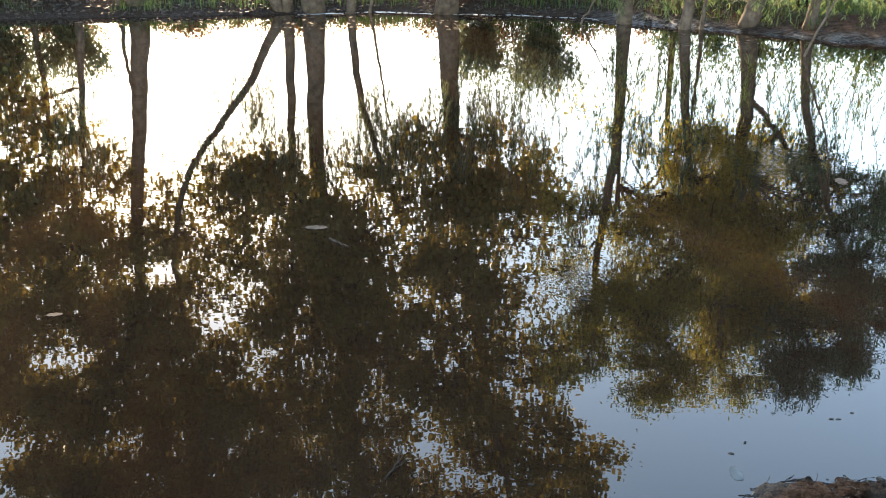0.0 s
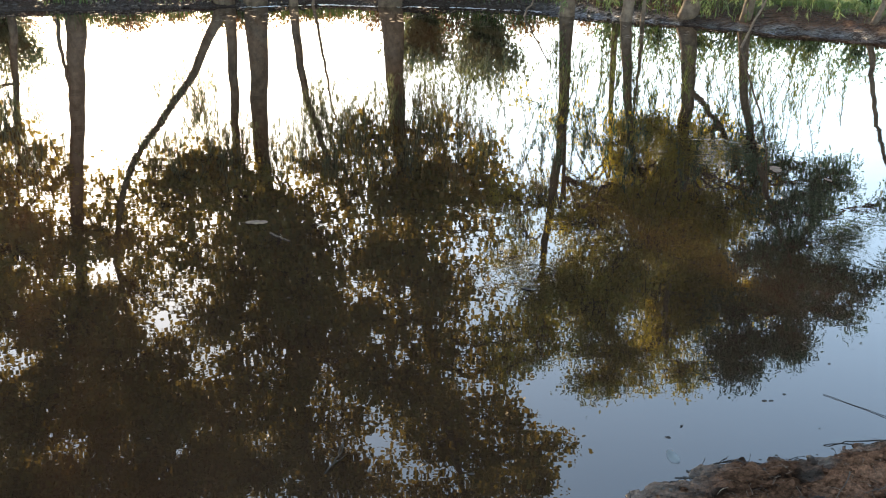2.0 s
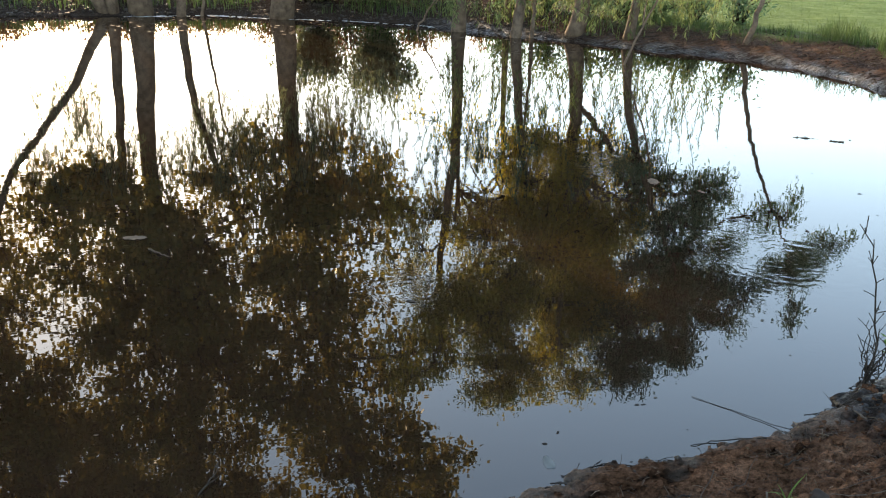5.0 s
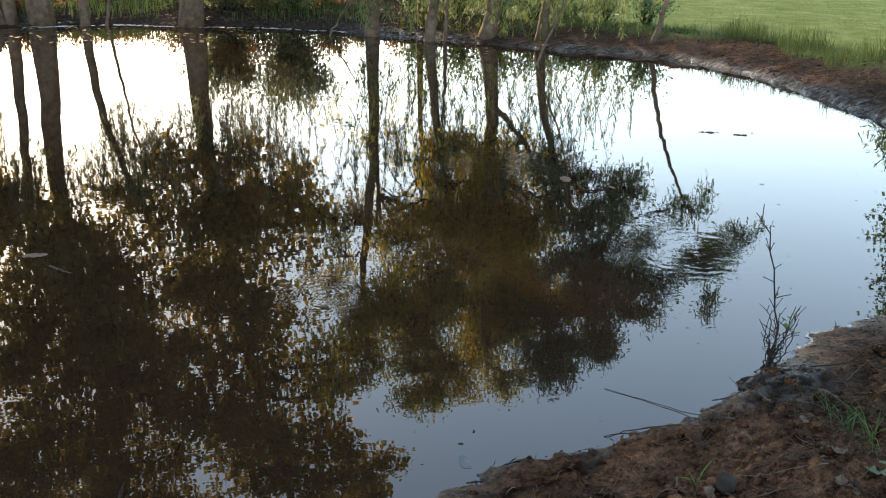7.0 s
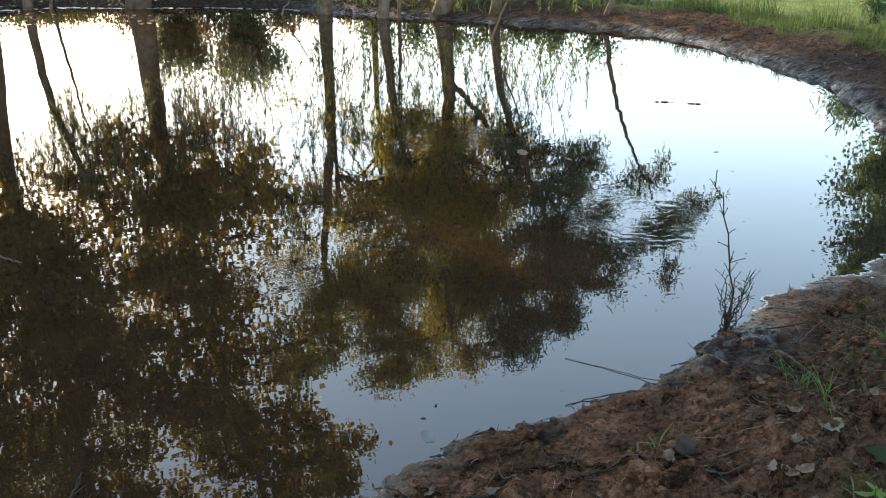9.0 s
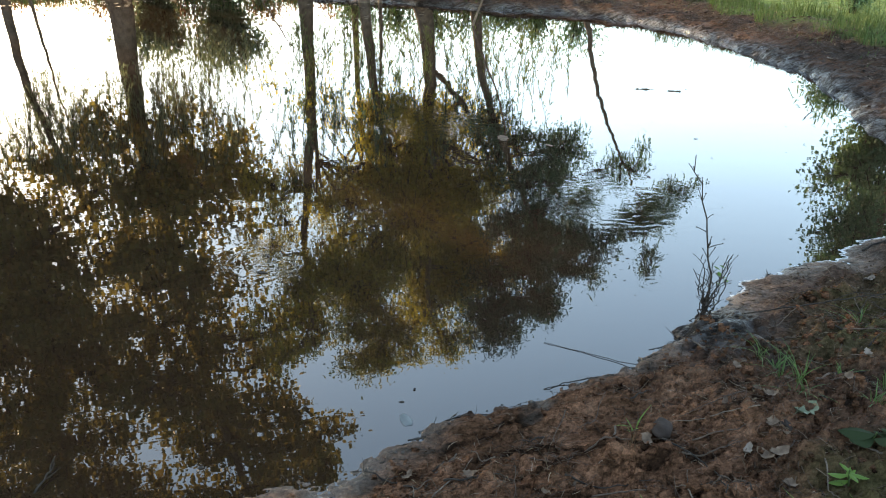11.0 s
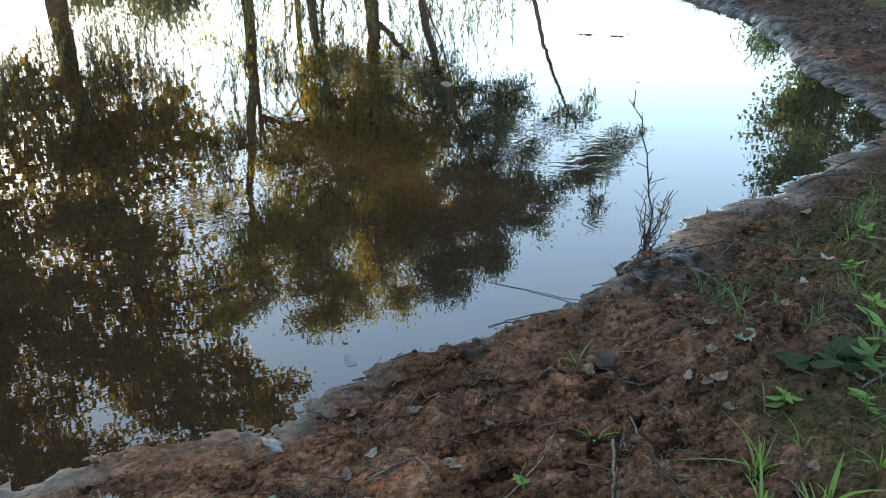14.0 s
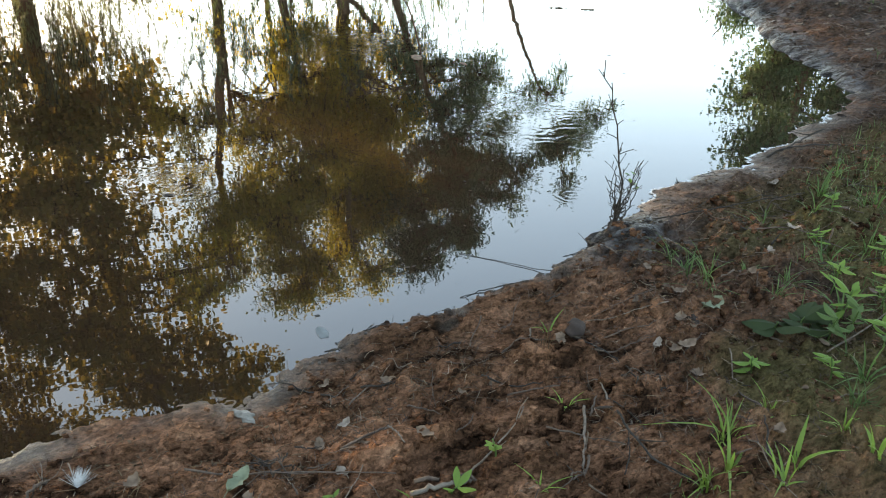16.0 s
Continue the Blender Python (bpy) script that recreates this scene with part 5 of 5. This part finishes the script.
lying("short root sticking out of the soil", [(0.43, 1.88), (0.4, 1.83), (0.38, 1.79)], 0.005, 0.003, M_DRYTWIG, 713, 1, "bare_root")
lying("long dry stalk lying on the soil", [(2.62, 1.55), (2.85, 1.6), (3.1, 1.7)], 0.003, 0.0015, M_PALETWIG, 714)
lying("long thin twig lying across the bank", [(2.75, 2.1), (3.05, 2.0), (3.4, 1.98)], 0.003, 0.0015, M_TWIG, 715, 2)
lying("long thin twig lying across the bank", [(2.95, 2.28), (3.1, 2.2), (3.3, 2.02)], 0.003, 0.0015, M_DRYTWIG, 716, 1)
lying("dark stick lying over the silt at the edge", [(3.85, 3.0), (4.1, 3.05), (4.4, 3.0)], 0.005, 0.003, M_TWIG, 717, 1)
rs2 = random.Random(31)
for i in range(26):
    x, y, a, L = 0.97 + rs2.uniform(-0.05, 0.05), 1.7 + rs2.uniform(-0.05, 0.06), rs2.uniform(0, 6.28), rs2.uniform(0.03, 0.08)
    if i > 15:
        x, y = 2.0 + rs2.uniform(-0.06, 0.08), 1.64 + rs2.uniform(-0.05, 0.05)
    lying("short dead twig in a heap of twigs", [(x, y), (x + math.cos(a) * L * 0.5, y + math.sin(a) * L * 0.5 + 0.004), (x + math.cos(a) * L, y + math.sin(a) * L)], 0.0022, 0.0012, M_TWIG if i % 3 else M_DRYTWIG, 730 + i, 1, lift=0.004 + 0.012 * rs2.random())
stick("leaning_branch", "dark dead branch leaning out of the water", [(4.5, 10.65, -0.15), (4.6, 10.7, 0.12), (4.82, 10.7, 0.62), (5.05, 10.75, 1.1), (5.2, 10.8, 1.9)], 0.017, 0.008, M_BARK, 507, 7, 3, "branch")
stick("leaning_branch", "thin dead branch leaning out of the water", [(2.2, 14.0, -0.1), (2.45, 14.0, 0.35), (2.75, 14.05, 0.8)], 0.018, 0.008, M_BARK, 508, 6, 1, "branch")
stick("forked_twig", "forked dark twig standing out of the water", [(5.66, 5.62, -0.03), (5.7, 5.68, 0.02), (5.685, 5.7, 0.055), (5.66, 5.71, 0.1)], 0.006, 0.003, M_TWIG, 513, 5, 1)
stick("floating_stick", "dark stick floating on the water", [(4.64, 6.72, -0.001), (4.73, 6.69, 0.0), (4.83, 6.65, -0.001)], 0.007, 0.005, M_DRIFT, 509, category="stick", group="floating sticks")
stick("floating_stick", "short dark stick floating on the water", [(4.9, 6.585, 0.001), (4.95, 6.555, 0.002), (5.0, 6.53, 0.001)], 0.007, 0.006, M_DRIFT, 510, category="stick", group="floating sticks")
stick("floating_stick", "pale thin stick floating on the water", [(-0.33, 4.36, 0.001), (-0.27, 4.29, 0.001), (-0.21, 4.24, 0.001)], 0.006, 0.004, M_DRYTWIG, 511, category="stick", group="floating sticks")
stick("sunken_branch", "dark dead branch just showing above the shallow water", [(0.12, 2.22, -0.04), (0.16, 2.27, 0.006), (0.18, 2.32, 0.012), (0.2, 2.4, 0.02)], 0.004, 0.002, M_TWIG, 512, 6, 3, "branch")

rs = random.Random(17)
for i in range(190):
    x, y = rs.uniform(0.4, 4.0), rs.uniform(0.95, 2.75)
    if land(np.array([x]), np.array([y]))[1][0] < 0.12:
        continue
    a, L = rs.uniform(0, 6.28), rs.uniform(0.07, 0.32)
    pts = []
    for u in (0, 0.35, 0.7, 1):
        px, py = x + math.cos(a) * L * u + rs.uniform(-0.012, 0.012), y + math.sin(a) * L * u + rs.uniform(-0.012, 0.012)
        pts.append((px, py, zat(px, py) + 0.008))
    stick("ground_twig", "dry brown twig lying on the soil", pts, rs.uniform(0.0016, 0.0042), 0.001, rs.choice((M_DRYTWIG, M_DRYTWIG, M_TWIG, M_PALETWIG)), 520 + i, 5, rs.choice((0, 0, 1, 2)), group="twigs on the bank")


# ---------------------------------------------------------------- litter on the bank and the water
def dead_leaf(x, y, length, width, turn, lift, seed, mat, label, z=None, name="fallen_leaf"):
    r = np.random.RandomState(seed)
    s = Shape()
    w = np.array([math.cos(turn), math.sin(turn), 0.0])
    n = np.array([-w[1], w[0], 0])
    u = np.linspace(-0.5, 0.5, 9)
    prof = width / 2 * np.sqrt(np.clip(1 - (2 * u) ** 2, 0, 1)) * (1 + 0.25 * np.sin(u * 19 + seed)) + 0.001
    curl = lift * (4 * u * u) + 0.004
    rows = []
    for k, side in enumerate((-1, -0.5, 0, 0.5, 1)):
        rows.append(w[None] * (u * length)[:, None] + n[None] * (prof * side)[:, None] + np.array([0, 0, 1]) * (curl + (0.0 if z is not None else 1.0) * (abs(side) * width * 0.18 + r.normal(0, 0.002, 9)))[:, None])
    v = np.stack(rows, 1).reshape(-1, 3)
    f = [(5 * i + j, 5 * i + j + 1, 5 * i + j + 6, 5 * i + j + 5) for i in range(8) for j in range(4)]
    s.add(v, f)
    stalk = [w * (-0.5 * length) + np.array([0, 0, lift + 0.004]), w * (-0.68 * length) + np.array([0, 0, lift * 0.7])]
    s.tube(stalk, [0.0012, 0.0009], 4)
    ob = s.ob(name, mat, smooth=True)
    ob.location = (x, y, zat(x, y) + 0.004 if z is None else z)
    return tagged(ob, label, "leaf", "fallen leaves")


for i, (x, y, L, W, turn, pale) in enumerate([(2.15, 1.77, 0.06, 0.022, 0.7, 1), (2.17, 1.72, 0.055, 0.035, 2.0, 0), (2.21, 1.64, 0.07, 0.035, 0.1, 0), (2.07, 1.22, 0.035, 0.025, 1.0, 1), (2.62, 1.91, 0.05, 0.025, 0.3, 0),
                                              (2.36, 1.95, 0.05, 0.03, 2.5, 0), (1.88, 1.9, 0.07, 0.04, 0.9, 0), (1.1, 1.62, 0.035, 0.03, 1.9, 1), (0.86, 1.58, 0.05, 0.03, 1.2, 0), (1.16, 1.8, 0.045, 0.022, 0.5, 1),
                                              (1.33, 1.95, 0.06, 0.03, 2.9, 0), (2.75, 1.58, 0.05, 0.03, 0.3, 0), (2.9, 2.1, 0.045, 0.025, 1.1, 1), (3.1, 2.2, 0.05, 0.025, 2.1, 1), (3.5, 2.72, 0.07, 0.03, 0.2, 1), (3.0, 2.32, 0.06, 0.03, 2.6, 0), (0.62, 1.72, 0.05, 0.03, 0.9, 0)]):
    dead_leaf(x, y, L, W, turn, 0.012, 120 + i, M_PALELEAF if pale else M_DEADLEAF, "pale curled dry leaf on the soil" if pale else "brown curled dry leaf on the soil")
for i in range(22):
    x, y = rs.uniform(5.0, 8.0), rs.uniform(3.9, 9.5)
    if 0.25 < shore(np.array([x]), np.array([y]))[0] < 1.6:
        dead_leaf(x, y, rs.uniform(0.06, 0.11), rs.uniform(0.03, 0.055), rs.uniform(0, 6.28), 0.01, 160 + i, M_PALELEAF, "pale dry leaf on the dark mud")
dead_leaf(2.37, 2.03, 0.055, 0.035, 0.4, 0.01, 1, M_DEADLEAF, "pale curled dead leaf on the soil")
dead_leaf(2.42, 1.85, 0.09, 0.05, 0.2, 0.014, 2, M_GREYLEAF, "grey-green curled leaf on the soil")
dead_leaf(2.28, 1.83, 0.06, 0.035, 0.9, 0.012, 3, M_DEADLEAF, "pale curled dead leaf on the soil")
dead_leaf(2.22, 1.72, 0.075, 0.035, 0.1, 0.01, 4, M_DEADLEAF, "pale curled dead leaf on the soil")
dead_leaf(0.85, 1.64, 0.09, 0.035, 0.8, 0.008, 5, M_GREYLEAF, "long grey-green leaf on the soil")
for i in range(34):
    x, y = rs.uniform(0.45, 4.0), rs.uniform(0.95, 2.75)
    if shore(np.array([x]), np.array([y]))[0] < 0.14:
        continue
    dead_leaf(x, y, rs.uniform(0.015, 0.06), rs.uniform(0.01, 0.03), rs.uniform(0, 6.28), rs.uniform(0.0, 0.012), 20 + i, M_DEADLEAF, "small brown dead leaf on the soil")
for i, (x, y, L) in enumerate([(-0.43, 4.53, 0.13), (2.86, 5.45, 0.16), (0.95, 3.6, 0.05), (1.33, 2.48, 0.012), (1.75, 2.9, 0.014), (-1.4, 3.4, 0.07), (3.4, 4.4, 0.035), (2.2, 3.2, 0.014),
                              (3.0, 3.7, 0.04), (2.0, 3.4, 0.014), (1.55, 2.75, 0.012), (3.1, 5.2, 0.07), (4.2, 5.1, 0.03), (5.1, 6.6, 0.03), (5.0, 8.0, 0.05)]):
    dead_leaf(x, y, L, L * 0.45, i * 1.3, 0.0, 90 + i, M_DEADLEAF if L > 0.06 else M_TWIG, "brown leaf afloat on the water", -0.001, "floating_leaf")


def lump(name, label, x, y, z, size, mat, seed, category, group="", rough=0.16):
    """A worn stone or clod: a squashed, dented ball."""
    r = np.random.RandomState(seed)
    bm = bmesh.new()
    bmesh.ops.create_icosphere(bm, subdivisions=3, radius=1.0)
    off = r.uniform(0, 50, 3)
    for v in bm.verts:
        k = 1 + rough * 2 * noise.noise(Vector(v.co) * 1.3 + Vector(off)) + rough * 0.6 * noise.noise(Vector(v.co) * 3.5 + Vector(off))
        v.co = Vector((v.co.x * size[0], v.co.y * size[1], max(v.co.z, -0.55) * size[2])) * k
    me = bpy.data.meshes.new(name)
    bm.to_mesh(me)
    bm.free()
    me.polygons.foreach_set("use_smooth", np.ones(len(me.polygons), dtype=bool))
    me.materials.append(mat)
    ob = new(name, me)
    ob.location, ob.rotation_euler = (x, y, z), (0, 0, r.uniform(0, 3))
    return tagged(ob, label, category, group)


lump("stone", "oblong dark stone half sunk in the soil", 1.97, 1.95, zat(1.97, 1.95) + 0.006, (0.052, 0.03, 0.02), M_STONE, 1, "stone", rough=0.16)
lump("pebble", "small grey pebble beside a dead leaf", 2.33, 1.83, zat(2.33, 1.83) + 0.002, (0.024, 0.016, 0.012), M_STONE, 2, "pebble", rough=0.3)
lump("floating_scrap", "pale thin scrap afloat on the water", 1.25, 2.31, 0.0008, (0.036, 0.019, 0.0012), M_FLOAT, 3, "scrap")
# a pale curled leaf, shaped as a crumpled lump
lump("crumpled_leaf", "crumpled whitish curled leaf at the water's edge", 0.93, 1.965, zat(0.93, 1.965) + 0.006, (0.03, 0.017, 0.009), M_SCRAP, 4, "scrap", rough=0.4)


def feather():
    r = np.random.RandomState(9)
    s = Shape()
    for k in range(150):
        a = r.normal(1.2, 0.36)
        L = r.uniform(0.015, 0.06)
        w = np.array([math.cos(a), math.sin(a), r.uniform(0.05, 0.5)])
        s.blade([np.array([0, 0, 0.004]) + w * L * u - np.array([0, 0, 0.25]) * (L * u) ** 2 for u in (0, 0.5, 1)], [0.0014, 0.0012, 0.0004], (-w[1], w[0], 0))
    ob = s.ob("white_feather", M_DOWN)
    ob.location = (0.5, 1.8, zat(0.5, 1.8) + 0.004)
    return tagged(ob, "tuft of white downy feather on the soil", "feather")


feather()


def foam(x0, y0, x1, y1, n, seed):
    """A broken pale rim at the water's edge: scum, with wet sheen put into its colour."""
    r = np.random.RandomState(seed)
    s = Shape()
    x, y = r.uniform(x0, x1, 40 * n), r.uniform(y0, y1, 40 * n)
    d = land(x, y)[1]
    ok = (d > -0.004) & (d < 0.03 * vnoise(x * 3, y * 3)) & (vnoise(x * 4, y * 4) + 0.6 * vnoise(x * 21, y * 21) > 0.72)
    for x, y in zip(x[ok][:n], y[ok][:n]):
        k = r.uniform(0.002, 0.007)
        ang = np.arange(7) * 2 * np.pi / 7
        rad = k * r.uniform(0.6, 1.3, 7)
        ring = np.stack([x + np.cos(ang) * rad * 1.5, y + np.sin(ang) * rad, np.full(7, 0.003)], 1)
        s.add(np.concatenate([ring, [[x, y, 0.004 + k * 0.1]]]), [(i, (i + 1) % 7, 7) for i in range(7)])
    ob = s.ob("foam_sheen_rim", M_FOAM, smooth=True)
    return tagged(ob, "broken rim of pale scum and painted wet sheen along the water's edge", "foam", kind="stuff")


foam(2.7, 2.6, 4.9, 3.9, 1700, 5)


def chunks(name, label, seed, n, box, keep, small, large, mat, power=4):
    """Angular crumbs and clods of soil strewn over the bank: jittered blocks, half sunk."""
    r = np.random.RandomState(seed)
    x, y = r.uniform(box[0], box[1], n), r.uniform(box[2], box[3], n)
    z, d = land(x, y)
    ok = keep(x, y, d)
    c = np.stack([x, y, z], 1)[ok]
    m = len(c)
    k = small + (large - small) * r.uniform(0, 1, (m, 1, 1)) ** power
    corners = np.array([(i, j, l) for l in (-1, 1) for j in (-1, 1) for i in (-1, 1)], float)
    v = corners[None] * r.uniform(0.35, 1.0, (m, 8, 3)) * np.array([1.0, 0.85, 0.6]) * r.uniform(0.6, 1.3, (m, 1, 3))
    a = r.uniform(0, 6.28, m)
    ca, sa = np.cos(a)[:, None], np.sin(a)[:, None]
    v = np.stack([v[..., 0] * ca - v[..., 1] * sa, v[..., 0] * sa + v[..., 1] * ca, v[..., 2]], -1)
    v = c[:, None] + v * k
    quad = np.array([(0, 2, 3, 1), (4, 5, 7, 6), (0, 1, 5, 4), (2, 6, 7, 3), (0, 4, 6, 2), (1, 3, 7, 5)])
    f = (np.arange(m) * 8)[:, None, None] + quad[None]
    ob = mesh_ob(name, v.reshape(-1, 3), f.reshape(-1, 4), mat)
    return tagged(ob, label, "soil", kind="stuff")


chunks("soil_crumbs", "loose crumbs of red-brown soil", 77, 14000, (0.1, 4.3, 0.75, 3.3), lambda x, y, d: (d > 0.05 + 0.2 * (x > 2.6)) & (vnoise(x * 3 + 1, y * 3) > 0.22), 0.0022, 0.013, M_EARTH)
chunks("soil_clods", "scattered clods of red-brown soil", 78, 6000, (0.1, 4.3, 0.75, 3.3), lambda x, y, d: (d > 0.08 + 0.2 * (x > 2.6)) & (vnoise(x * 2 + 6, y * 2) > 0.38), 0.005, 0.026, M_EARTH, 2)

chunks("shore_clods", "broken clods of wet dark earth along the water's edge", 87, 2600, (0.8, 3.0, 1.9, 3.0), lambda x, y, d: (d > -0.012) & (d < 0.05) & (vnoise(x * 5, y * 5) > 0.42), 0.0025, 0.014, M_MUD, 4)


def litter():
    """Flat bits of leaf and bark strewn over the bank."""
    r = np.random.RandomState(79)
    n = 9000
    x, y = r.uniform(0.1, 4.3, n), r.uniform(0.75, 3.3, n)
    z, d = land(x, y)
    ok = (d > 0.06) & (vnoise(x * 1.6 + 8, y * 1.6) + 0.12 * (x - 2) > 0.36)
    c = np.stack([x, y, z + 0.003], 1)[ok]
    m = len(c)
    way = r.normal(size=(m, 3)) * np.array([1, 1, 0.25])
    ob = leaves_ob("leaf_litter", r, c, way, 0.017, 0.007, M_STRAW, None)
    return tagged(ob, "brown bits of dead leaf strewn on the soil", "leaf litter", kind="stuff")



def mud_litter():
    """Sodden leaf bits strewn over the mud of the far and side banks."""
    r = np.random.RandomState(80)
    n = 30000
    x, y = r.uniform(-8, 9.2, n), r.uniform(3.4, 17.5, n)
    z, d = land(x, y)
    ok = (d > 0.05) & (d < 1.9) & ((x > 4.6) | (y > 12.5)) & (vnoise(x * 2.6 + 8, y * 2.6) > 0.35)
    c = np.stack([x, y, z + 0.006], 1)[ok]
    m = len(c)
    way = r.normal(size=(m, 3)) * np.array([1, 1, 0.3])
    ob = leaves_ob("mud_litter", r, c, way, 0.05, 0.022, M_ROOTLET, None)
    return tagged(ob, "sodden brown leaf bits strewn on the mud", "leaf litter", kind="stuff")


litter()
mud_litter()


def flakes(name, label, seed, n, x0, x1, y0, y1, keep, size, mat, z=0.0008):
    """Flat bits of leaf and scum afloat."""
    r = np.random.RandomState(seed)
    x, y = r.uniform(x0, x1, n), r.uniform(y0, y1, n)
    ok = keep(x, y, land(x, y)[1])
    c = np.stack([x, y, np.full(n, z)], 1)[ok]
    m = len(c)
    a = r.uniform(0, 6.28, m)[:, None] + np.arange(5)[None] * 2 * np.pi / 5
    rad = size * r.uniform(0.4, 1.3, (m, 1)) * r.uniform(0.6, 1.2, (m, 5))
    ring = c[:, None] + np.stack([np.cos(a) * rad * 1.6, np.sin(a) * rad, r.uniform(0, 0.06, (m, 5)) * rad], -1)
    ob = mesh_ob(name, ring.reshape(-1, 3), np.arange(5 * m).reshape(m, 5), mat)
    return tagged(ob, label, "debris", kind="stuff")


flakes("floating_debris", "brown leaf bits afloat near the far bank", 81, 1500, -6, 5.5, 11.5, 16, lambda x, y, d: (d < -0.1) & (d > -2.2) & (vnoise(x * 1.3, y * 2.0) > 0.45), 0.022, M_DEADLEAF)
flakes("floating_specks", "small dark specks afloat on the open water", 82, 420, -2, 6.5, 2.2, 10, lambda x, y, d: (d < -0.03) & (vnoise(x * 1.7, y * 1.7) > 0.4), 0.006, M_TWIG)
flakes("shore_specks", "dark specks of debris along the near edge", 83, 2200, 0.2, 4.6, 2.0, 3.6, lambda x, y, d: (d < 0.01) & (d > -0.05) & (vnoise(x * 6, y * 6) > 0.4), 0.0032, M_TWIG)
flakes("scum_line", "pale streak of scum along the far water's edge", 84, 2600, -2.5, 2.6, 14.0, 16, lambda x, y, d: (d < 0.0) & (d > -0.16) & (vnoise(x * 2.0, y * 2.0) > 0.35), 0.03, M_FOAM)


chunks("mud_lumps", "trodden lumps of dark wet mud", 85, 16000, (4.6, 8.8, 3.6, 13.6), lambda x, y, d: (d > 0.05) & (d < 1.4) & (vnoise(x * 2, y * 2) > 0.3), 0.003, 0.014, M_MUD)
chunks("bank_lumps", "lumps of earth and rotten leaf on the far bank", 86, 14000, (-9.0, 5.0, 13.0, 18.0), lambda x, y, d: (d > 0.02) & (d < 2.0), 0.008, 0.05, M_MUD)
